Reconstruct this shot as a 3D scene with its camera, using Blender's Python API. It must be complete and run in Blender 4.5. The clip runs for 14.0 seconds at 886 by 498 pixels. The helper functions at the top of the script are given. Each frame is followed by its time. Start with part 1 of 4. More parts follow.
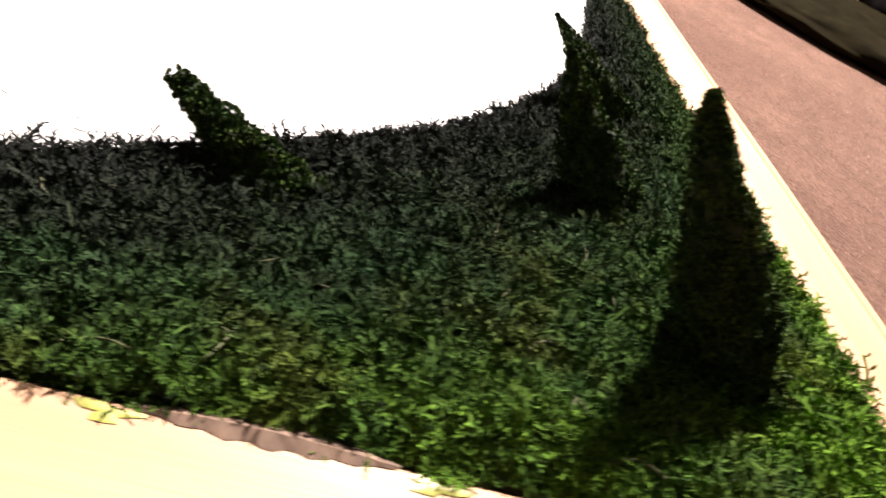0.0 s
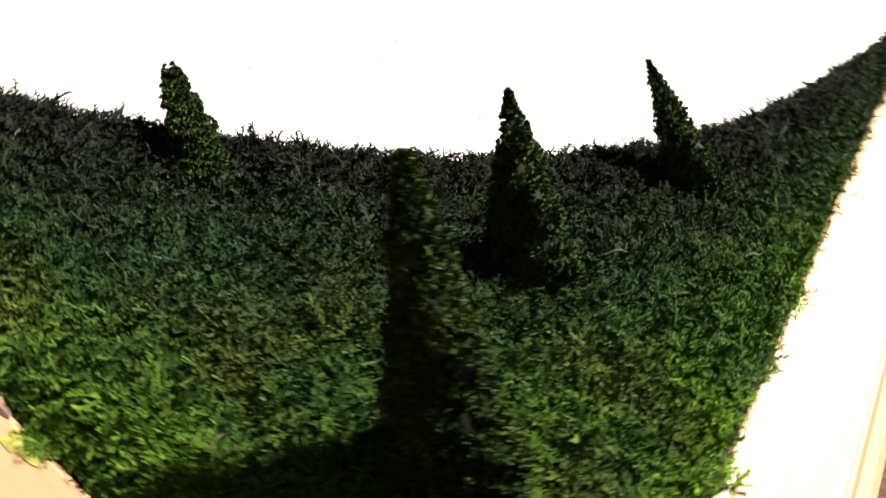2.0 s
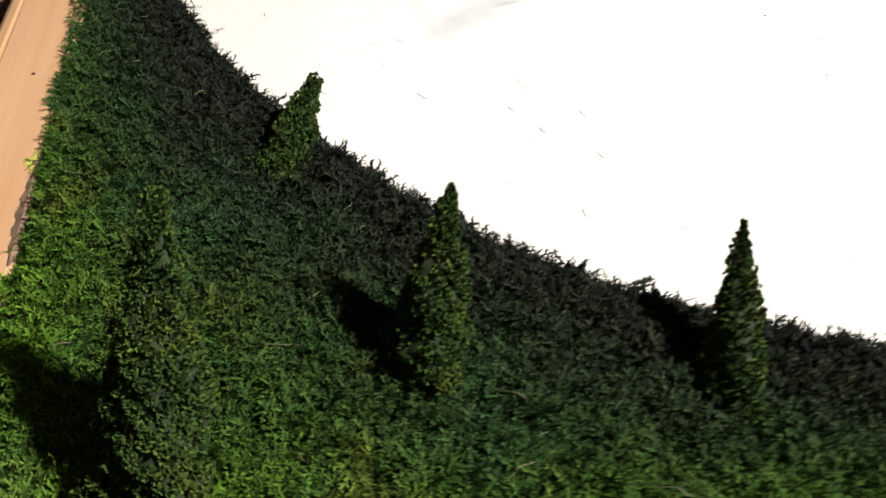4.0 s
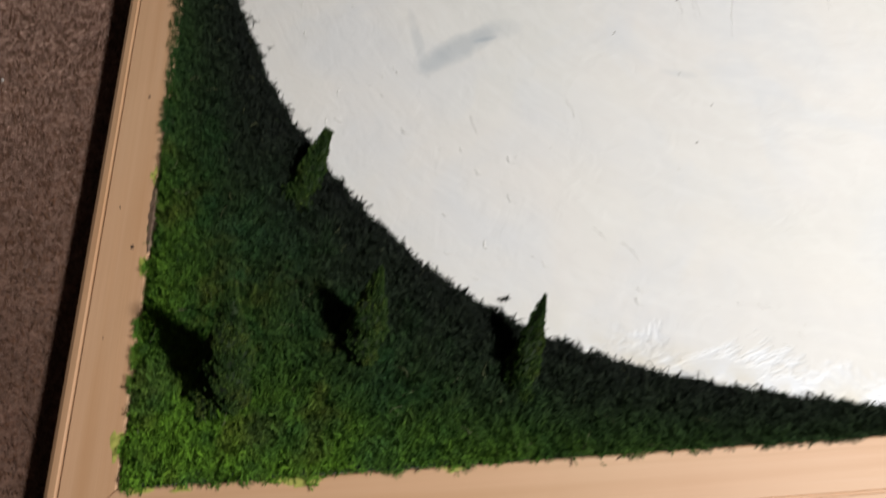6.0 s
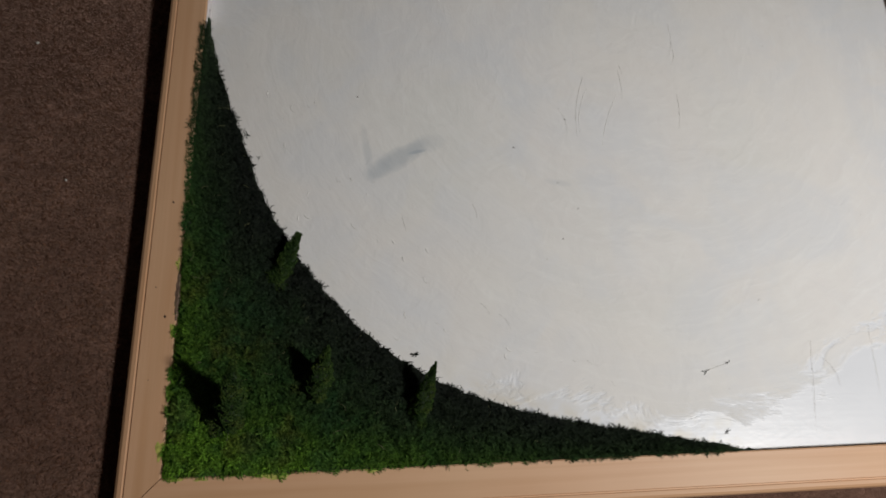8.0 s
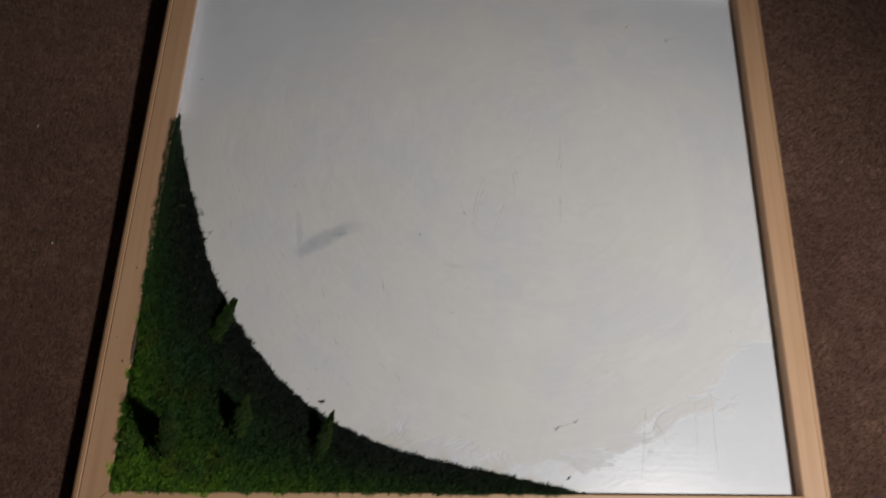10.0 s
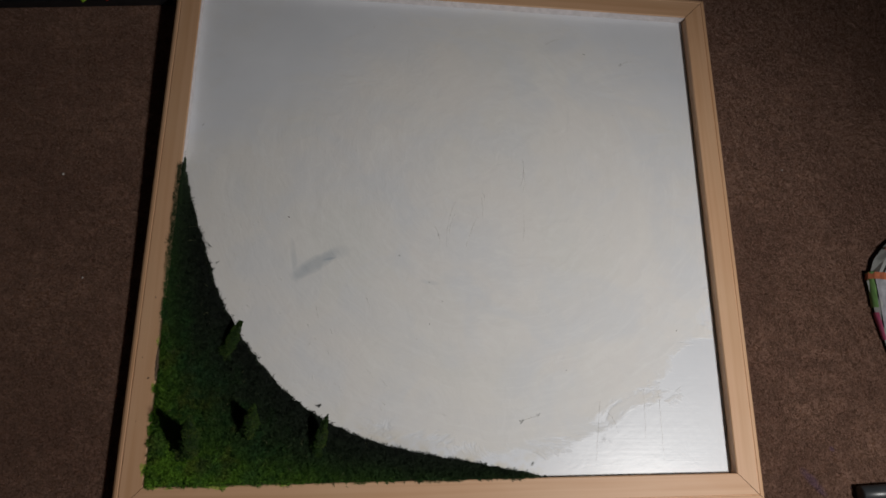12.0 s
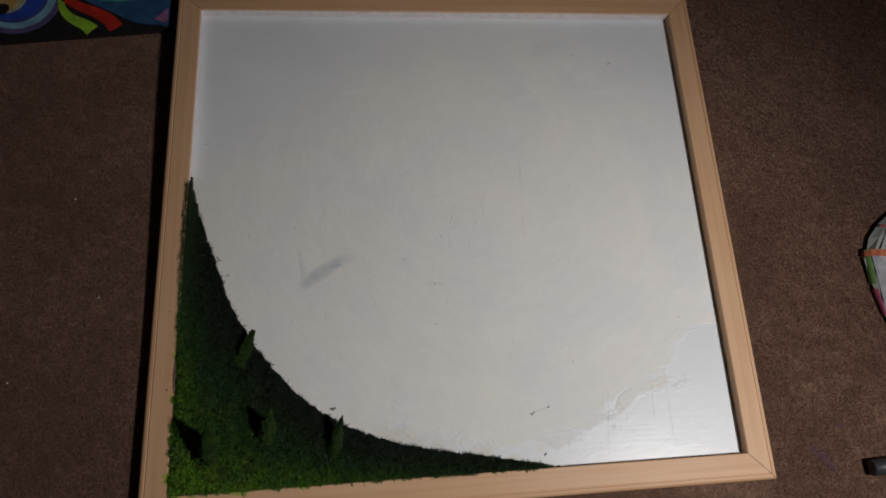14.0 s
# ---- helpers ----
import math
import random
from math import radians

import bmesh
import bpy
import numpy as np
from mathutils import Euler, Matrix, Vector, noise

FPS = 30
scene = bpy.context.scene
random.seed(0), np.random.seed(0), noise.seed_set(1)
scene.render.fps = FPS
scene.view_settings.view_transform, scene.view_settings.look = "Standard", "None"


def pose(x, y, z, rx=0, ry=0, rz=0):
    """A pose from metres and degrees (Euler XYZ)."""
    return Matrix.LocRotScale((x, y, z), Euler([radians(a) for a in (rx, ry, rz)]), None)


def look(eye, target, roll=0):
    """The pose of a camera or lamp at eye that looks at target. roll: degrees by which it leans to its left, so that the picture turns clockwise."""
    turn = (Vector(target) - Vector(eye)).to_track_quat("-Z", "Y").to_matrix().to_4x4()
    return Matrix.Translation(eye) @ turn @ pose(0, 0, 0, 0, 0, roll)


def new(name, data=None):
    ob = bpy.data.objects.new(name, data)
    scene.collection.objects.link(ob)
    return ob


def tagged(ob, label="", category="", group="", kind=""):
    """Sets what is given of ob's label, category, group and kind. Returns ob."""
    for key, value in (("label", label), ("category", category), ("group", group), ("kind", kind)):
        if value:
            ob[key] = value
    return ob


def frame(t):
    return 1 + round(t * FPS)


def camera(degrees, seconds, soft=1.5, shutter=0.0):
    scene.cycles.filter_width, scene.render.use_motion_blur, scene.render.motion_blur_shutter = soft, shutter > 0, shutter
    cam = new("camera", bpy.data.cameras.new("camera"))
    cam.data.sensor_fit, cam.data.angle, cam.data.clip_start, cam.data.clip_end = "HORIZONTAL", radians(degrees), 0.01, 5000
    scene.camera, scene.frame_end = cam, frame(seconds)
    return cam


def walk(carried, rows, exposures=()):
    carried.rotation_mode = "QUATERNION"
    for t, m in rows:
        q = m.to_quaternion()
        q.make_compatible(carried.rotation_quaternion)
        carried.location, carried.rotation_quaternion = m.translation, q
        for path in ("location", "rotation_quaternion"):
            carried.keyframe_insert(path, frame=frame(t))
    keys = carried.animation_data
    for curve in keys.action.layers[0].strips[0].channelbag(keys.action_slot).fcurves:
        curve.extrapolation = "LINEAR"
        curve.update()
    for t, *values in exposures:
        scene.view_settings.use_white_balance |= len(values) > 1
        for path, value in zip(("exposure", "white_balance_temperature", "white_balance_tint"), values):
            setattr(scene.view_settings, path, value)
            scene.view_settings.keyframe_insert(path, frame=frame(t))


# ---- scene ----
cam = camera(65.65, 14.0, soft=1.6, shutter=0.8)
ROWS = [
    (0, -0.0562, 0.0986, 0.0883, 52.13, -18.04, -87.45),
    (0.5, -0.0559, 0.0813, 0.0971, 49.65, -16.80, -83.29),
    (1, -0.0489, 0.0602, 0.1023, 48.20, -13.66, -73.81),
    (1.5, -0.0369, 0.0313, 0.1070, 46.79, -11.32, -64.69),
    (2, -0.0174, 0.0088, 0.1117, 45.76, -9.56, -53.58),
    (2.5, -0.0035, -0.0135, 0.1134, 43.98, -7.44, -44.18),
    (3, 0.0197, -0.0260, 0.1150, 43.05, -5.12, -30.99),
    (3.5, 0.0489, -0.0322, 0.1237, 42.91, -2.70, -16.16),
    (3.7, 0.0583, -0.0341, 0.1252, 43.55, -2.52, -14.06),
    (5.8, 0.0871, -0.0470, 0.2619, 25.77, -4.38, -3.60),
    (6, 0.0929, -0.0406, 0.2785, 24.71, -4.52, -3.34),
    (6.5, 0.0973, -0.0272, 0.3150, 24.25, -6.23, -3.45),
    (7, 0.1150, -0.0264, 0.3563, 21.88, -5.10, -2.87),
    (7.2, 0.1114, -0.0211, 0.3765, 20.42, -6.12, -3.01),
    (9.5, 0.1497, -0.0054, 0.5414, 16.96, -6.16, 1.95),
    (10, 0.1687, 0.0003, 0.5760, 18.75, -7.91, 1.61),
    (10.5, 0.1901, 0.0137, 0.6119, 19.26, -7.40, 0.11),
    (11, 0.2028, 0.0156, 0.6385, 16.96, -6.91, -0.07),
    (11.5, 0.1990, 0.0214, 0.6591, 16.32, -6.19, -0.78),
    (12, 0.1938, 0.0221, 0.6774, 16.24, -6.14, -0.00),
    (12.5, 0.1978, 0.0117, 0.6827, 16.53, -5.16, -1.79),
    (13, 0.1965, 0.0027, 0.6862, 16.83, -5.55, -1.90),
    (13.5, 0.1948, 0.0017, 0.6876, 17.08, -5.04, -2.47),
    (14, 0.1963, -0.0002, 0.6905, 18.05, -4.60, -3.01),
]
EXPOSURES = [(0.0, 2.98, 6800, 21), (1.0, 2.85, 6800, 18), (2.0, 2.64, 6950, 14), (3.0, 2.45, 6900, 12), (3.7, 2.1, 6800, 11), (5.8, 1.07, 6250, 9), (6.5, 0.65, 6250, 9), (7.2, 0.40, 6250, 9), (9.3, -0.06, 6250, 10), (14.0, -0.2, 6250, 10)]
walk(cam, [(t, pose(x, y, z, rx, ry, rz)) for t, x, y, z, rx, ry, rz in ROWS], EXPOSURES)

# ---- sizes (the panel's face is z = 0, its moss corner the origin) ----
TOP, FLOOR = 0.0114, -0.004
BL, BR, TR, TL = Vector((-0.0012, -0.0104)), Vector((0.5528, -0.0003)), Vector((0.5526, 0.5105)), Vector((0.0008, 0.5130))
CX, CY, CR = 0.3229, 0.3161, 0.3139

# ---- light: one shaded lamp to the right of the board, an added fill, and the dim room ----
world = bpy.data.worlds.new("world")
world.use_nodes = True
world.node_tree.nodes["Background"].inputs[0].default_value = (0.9, 0.8, 0.7, 1)
world.node_tree.nodes["Background"].inputs[1].default_value = 0.014
scene.world = world
LAMP = (0.80, -0.10, 0.83)
lamp = new("desk_lamp_beam", bpy.data.lights.new("desk_lamp_beam", "SPOT"))
lamp.data.shadow_soft_size, lamp.data.energy, lamp.data.color = 0.05, 26.0, (1.0, 0.95, 0.88)
lamp.data.spot_size, lamp.data.spot_blend = radians(91), 1.0
lamp.matrix_world = look(LAMP, (0.33, 0.0, 0))
# added fill: a weak bare point at the lamp's place that lifts the shadows
fill_point = new("added_fill", bpy.data.lights.new("added_fill", "POINT"))
fill_point.data.shadow_soft_size, fill_point.data.energy, fill_point.data.color = 0.04, 3.2, (1.0, 0.95, 0.88)
fill_point.location = LAMP


# ---- materials ----
class Nodes:
    """A short way to write node materials."""

    def __init__(self, name, rough=0.6, spec=0.5):
        self.mat = bpy.data.materials.new(name)
        self.mat.use_nodes = True
        self.tree = self.mat.node_tree
        self.bsdf = self.tree.nodes["Principled BSDF"]
        self.bsdf.inputs["Roughness"].default_value = rough
        self.bsdf.inputs["Specular IOR Level"].default_value = spec

    def node(self, kind, **sets):
        n = self.tree.nodes.new(kind)
        for k, v in sets.items():
            setattr(n, k, v)
        return n

    def put(self, socket, value):
        if hasattr(value, "is_output"):
            self.tree.links.new(value, socket)
        else:
            socket.default_value = value

    def coords(self, scale=(1, 1, 1), kind="Object"):
        m = self.node("ShaderNodeMapping")
        self.put(m.inputs["Vector"], self.node("ShaderNodeTexCoord").outputs[kind])
        m.inputs["Scale"].default_value = scale
        return m.outputs[0]

    def noise(self, vec, scale, detail=3.0, rough=0.55, warp=0.0):
        n = self.node("ShaderNodeTexNoise")
        self.put(n.inputs["Vector"], vec)
        n.inputs["Scale"].default_value, n.inputs["Detail"].default_value = scale, detail
        n.inputs["Roughness"].default_value, n.inputs["Distortion"].default_value = rough, warp
        return n.outputs["Fac"]

    def ramp(self, fac, stops):
        r = self.node("ShaderNodeValToRGB")
        self.put(r.inputs[0], fac)
        e = r.color_ramp.elements
        while len(e) < len(stops):
            e.new(0.5)
        for el, (pos, c) in zip(e, stops):
            el.position, el.color = pos, ((c, c, c, 1) if isinstance(c, (int, float)) else (*c, 1))
        return r.outputs[0]

    def mix(self, fac, a, b, how="MIX"):
        n = self.node("ShaderNodeMix", data_type="RGBA", blend_type=how)
        self.put(n.inputs[0], fac)
        for sock, v in ((n.inputs[6], a), (n.inputs[7], b)):
            self.put(sock, (*v, 1) if isinstance(v, tuple) else v)
        return n.outputs[2]

    def math(self, op, a, b=0.0, c=0.0):
        n = self.node("ShaderNodeMath", operation=op)
        for sock, v in zip(n.inputs, (a, b, c)):
            self.put(sock, v)
        return n.outputs[0]

    def xyz(self):
        s = self.node("ShaderNodeSeparateXYZ")
        self.put(s.inputs[0], self.node("ShaderNodeTexCoord").outputs["Object"])
        return s.outputs

    def island(self):
        return self.node("ShaderNodeNewGeometry").outputs["Random Per Island"]

    def color(self, c):
        self.put(self.bsdf.inputs["Base Color"], (*c, 1) if isinstance(c, tuple) else c)
        return self

    def bump(self, height, strength, distance):
        b = self.node("ShaderNodeBump")
        self.put(b.inputs["Height"], height)
        b.inputs["Strength"].default_value, b.inputs["Distance"].default_value = strength, distance
        self.put(self.bsdf.inputs["Normal"], b.outputs[0])
        return self


def pine():
    m = Nodes("pine", 0.5, 0.4)
    fine = m.noise(m.coords((6, 420, 420)), 1.0, 4, 0.6)
    broad = m.noise(m.coords((2.2, 95, 60)), 1.0, 3, 0.5, 0.6)
    blot = m.noise(m.coords((9, 25, 25)), 1.0, 2)
    c = m.ramp(broad, [(0.3, (0.59, 0.344, 0.200)), (0.5, (0.62, 0.375, 0.225)), (0.7, (0.53, 0.297, 0.157))])
    c = m.mix(m.math("MULTIPLY", fine, 0.22), c, (0.42, 0.245, 0.115))
    c = m.mix(m.ramp(blot, [(0.45, 0.0), (0.75, 0.35)]), c, (0.62, 0.418, 0.262))
    m.color(c)
    m.bump(fine, 0.25, 0.0004)
    return m.mat


def panel_white():
    m = Nodes("white_paint", 0.5, 0.4)
    v = m.coords()
    x, y, _ = m.xyz()
    wob = m.math("MULTIPLY", m.math("SUBTRACT", m.noise(m.coords((13, 24, 1)), 1.0, 6, 0.68, 1.0), 0.5), 0.15)
    wx, wy = m.math("SUBTRACT", x, 0.325), m.math("SUBTRACT", y, 0.255)
    moon_r = m.math("SQRT", m.math("ADD", m.math("MULTIPLY", wx, wx), m.math("MULTIPLY", wy, wy)))
    dx, dy = m.math("SUBTRACT", x, CX), m.math("SUBTRACT", y, CY)
    true_r = m.math("SQRT", m.math("ADD", m.math("MULTIPLY", dx, dx), m.math("MULTIPLY", dy, dy)))
    # the disc's paint runs on to the moss, fades out above and breaks off raggedly towards the bare corner
    low = m.ramp(y, [(0.27, 1.0), (0.40, 0.0)])
    spare = m.math("MULTIPLY", m.math("MULTIPLY", m.math("MAXIMUM", m.math("SUBTRACT", 0.22, x), 0.0), 0.75), low)
    r = m.math("SUBTRACT", m.math("ADD", moon_r, wob), spare)
    hard = m.ramp(m.math("MULTIPLY", r, 2.0), [(0.465, 1.0), (0.49, 0.0)])
    soft_ = m.ramp(m.math("MULTIPLY", r, 2.0), [(0.40, 1.0), (0.56, 0.0)])
    disc = m.mix(m.ramp(y, [(0.12, 0.0), (0.26, 1.0)]), hard, soft_)
    cloud = m.noise(v, 7, 4)
    warm = m.ramp(cloud, [(0.3, (0.700, 0.70, 0.682)), (0.55, (0.735, 0.716, 0.703)), (0.75, (0.685, 0.697, 0.720))])
    cool = m.ramp(m.noise(v, 13, 3), [(0.3, (0.680, 0.700, 0.745)), (0.7, (0.735, 0.752, 0.795))])
    ang = m.math("ARCTAN2", dy, dx)
    polar = m.node("ShaderNodeCombineXYZ")
    m.put(polar.inputs[0], m.math("MULTIPLY", m.math("ADD", true_r, m.math("MULTIPLY", cloud, 0.07)), 42.0))
    m.put(polar.inputs[1], m.math("MULTIPLY", ang, 2.2))
    ringy = m.noise(polar.outputs[0], 1.0, 4, 0.6, 0.5)
    finer = m.node("ShaderNodeCombineXYZ")
    m.put(finer.inputs[0], m.math("MULTIPLY", m.math("ADD", true_r, m.math("MULTIPLY", cloud, 0.05)), 190.0))
    m.put(finer.inputs[1], m.math("MULTIPLY", ang, 5.0))
    brushed = m.noise(finer.outputs[0], 1.0, 4, 0.6, 0.8)
    warm = m.mix(m.ramp(ringy, [(0.45, 0.0), (0.72, 0.5)]), warm, (0.79, 0.78, 0.765))
    dab = m.node("ShaderNodeMapping")
    turned = m.node("ShaderNodeMapping")
    m.put(turned.inputs["Vector"], m.node("ShaderNodeTexCoord").outputs["Object"])
    turned.inputs["Rotation"].default_value = (0, 0, 0.85)
    m.put(dab.inputs["Vector"], turned.outputs[0])
    dab.inputs["Scale"].default_value = (24, 44, 1)
    dabs = m.noise(dab.outputs[0], 1.0, 5, 0.6, 2.2)
    warm = m.mix(m.ramp(dabs, [(0.5, 0.0), (0.70, 0.3)]), warm, (0.79, 0.79, 0.775))
    warm = m.mix(m.ramp(dabs, [(0.28, 0.25), (0.42, 0.0)]), warm, (0.66, 0.665, 0.665))
    warm = m.mix(m.ramp(m.noise(v, 16, 4, 0.55, 0.6), [(0.44, 0.0), (0.64, 0.65)]), warm, (0.672, 0.688, 0.722))
    warm = m.mix(m.ramp(brushed, [(0.5, 0.0), (0.72, 0.35)]), warm, (0.80, 0.80, 0.80))
    warm = m.mix(m.ramp(m.noise(v, 5.5, 3, 0.5, 0.4), [(0.42, 0.0), (0.6, 0.4)]), warm, (0.765, 0.735, 0.70))
    c = m.mix(disc, cool, warm)
    # a grubby yellow tide mark beside the moss
    tide = m.math("SUBTRACT", CR - 0.005, true_r)
    near = m.math("MULTIPLY", m.ramp(tide, [(0.0, 1.0), (0.017, 0.0)]), m.ramp(m.noise(v, 42, 4, 0.6), [(0.42, 0.0), (0.62, 0.65)]))
    near = m.math("MULTIPLY", near, m.ramp(x, [(0.16, 0.1), (0.24, 1.0), (0.35, 1.0), (0.375, 0.0)]))
    c = m.mix(near, c, (0.60, 0.52, 0.36))
    # a smeared grey tick and two faint ones
    for px_, py_, ang, ln, wd, amount in ((0.1365, 0.2005, 32, 0.030, 0.0085, 0.6), (0.1515, 0.2068, 14, 0.008, 0.0016, 0.9), (0.124, 0.192, 48, 0.014, 0.006, 0.3),
                                          (0.1165, 0.203, 99, 0.026, 0.0035, 0.3), (0.158, 0.213, 20, 0.016, 0.008, 0.3), (0.252, 0.185, -8, 0.012, 0.003, 0.2), (0.40, 0.47, 20, 0.03, 0.012, 0.12)):
        ca, sa = math.cos(radians(ang)), math.sin(radians(ang))
        ax, ay = m.math("SUBTRACT", x, px_), m.math("SUBTRACT", y, py_)
        u = m.math("DIVIDE", m.math("ADD", m.math("MULTIPLY", ax, ca), m.math("MULTIPLY", ay, sa)), ln)
        w = m.math("DIVIDE", m.math("SUBTRACT", m.math("MULTIPLY", ay, ca), m.math("MULTIPLY", ax, sa)), wd)
        q = m.math("ADD", m.math("MULTIPLY", u, u), m.math("MULTIPLY", w, w))
        q = m.math("ADD", q, m.math("MULTIPLY", m.math("SUBTRACT", m.noise(v, 90, 3), 0.5), 0.9))
        c = m.mix(m.math("MULTIPLY", m.ramp(q, [(0.1, 1.0), (1.0, 0.0)]), amount), c, (0.42, 0.46, 0.50))
    specks = m.ramp(m.noise(v, 210, 2), [(0.74, 0.0), (0.80, 0.4)])
    c = m.mix(specks, c, (0.45, 0.42, 0.36))
    m.color(c)
    m.put(m.bsdf.inputs["Roughness"], m.ramp(disc, [(0.0, 0.34), (1.0, 0.72)]))
    strokes = m.noise(m.coords((7, 300, 1)), 1.0, 4, 0.6)
    plaster = m.noise(v, 38, 5, 0.6, 1.2)
    h = m.math("ADD", m.math("MULTIPLY", m.math("MULTIPLY", strokes, m.math("SUBTRACT", 1.0, disc)), 0.12), m.math("MULTIPLY", m.math("ADD", m.math("ADD", plaster, m.math("MULTIPLY", ringy, 0.6)), m.math("ADD", m.math("MULTIPLY", dabs, 0.35), m.math("MULTIPLY", brushed, 0.28))), m.math("ADD", m.math("MULTIPLY", disc, 0.7), 0.3)))
    m.bump(h, 0.38, 0.0014)
    return m.mat


def moss_green():
    m = Nodes("moss", 0.85, 0.12)
    v = m.coords()
    x, y, _ = m.xyz()
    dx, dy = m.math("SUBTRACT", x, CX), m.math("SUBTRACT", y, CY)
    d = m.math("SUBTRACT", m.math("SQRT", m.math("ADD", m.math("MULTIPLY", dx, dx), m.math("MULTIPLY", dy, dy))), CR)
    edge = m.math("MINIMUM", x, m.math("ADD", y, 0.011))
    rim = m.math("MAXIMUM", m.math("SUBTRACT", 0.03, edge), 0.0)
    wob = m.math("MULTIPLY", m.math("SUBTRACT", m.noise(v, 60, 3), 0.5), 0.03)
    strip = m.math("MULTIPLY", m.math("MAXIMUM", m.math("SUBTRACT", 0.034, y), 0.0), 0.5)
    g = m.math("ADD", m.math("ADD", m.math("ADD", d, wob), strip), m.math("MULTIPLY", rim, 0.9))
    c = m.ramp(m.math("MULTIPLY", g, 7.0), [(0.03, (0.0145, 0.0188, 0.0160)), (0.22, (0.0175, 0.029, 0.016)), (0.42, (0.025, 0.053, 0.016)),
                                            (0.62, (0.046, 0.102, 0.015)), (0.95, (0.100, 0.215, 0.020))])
    inner = m.ramp(m.math("MULTIPLY", m.math("ADD", d, wob), 7.0), [(0.12, 0.0), (0.34, 1.0)])
    c = m.mix(m.math("MULTIPLY", m.ramp(m.noise(v, 75, 2), [(0.5, 0.0), (0.72, 0.6)]), inner), c, (0.020, 0.066, 0.017))
    olive = m.ramp(m.noise(v, 48, 3), [(0.52, 0.0), (0.68, 0.55)])
    olive = m.math("MULTIPLY", olive, m.ramp(m.math("MULTIPLY", d, 7.0), [(0.25, 0.0), (0.5, 1.0)]))
    c = m.mix(olive, c, (0.105, 0.115, 0.022))
    teal = m.ramp(m.noise(v, 34, 3, 0.6), [(0.50, 0.0), (0.66, 0.4)])
    c = m.mix(m.math("MULTIPLY", teal, inner), c, (0.020, 0.066, 0.029))
    tint = m.ramp(m.island(), [(0.0, (0.35, 0.38, 0.36)), (0.45, (0.9, 0.9, 0.9)), (0.85, (1.3, 1.25, 1.1)), (1.0, (1.9, 1.8, 1.5))])
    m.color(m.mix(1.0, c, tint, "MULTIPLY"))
    return m.mat


def tree_green():
    m = Nodes("tree_moss", 0.85, 0.12)
    v = m.coords()
    c = m.ramp(m.noise(v, 130, 3), [(0.3, (0.030, 0.065, 0.021)), (0.55, (0.050, 0.091, 0.025)), (0.75, (0.086, 0.115, 0.030))])
    tint = m.ramp(m.island(), [(0.0, (0.35, 0.4, 0.35)), (0.5, (0.9, 0.92, 0.85)), (1.0, (1.6, 1.5, 1.0))])
    m.color(m.mix(1.0, c, tint, "MULTIPLY"))
    return m.mat


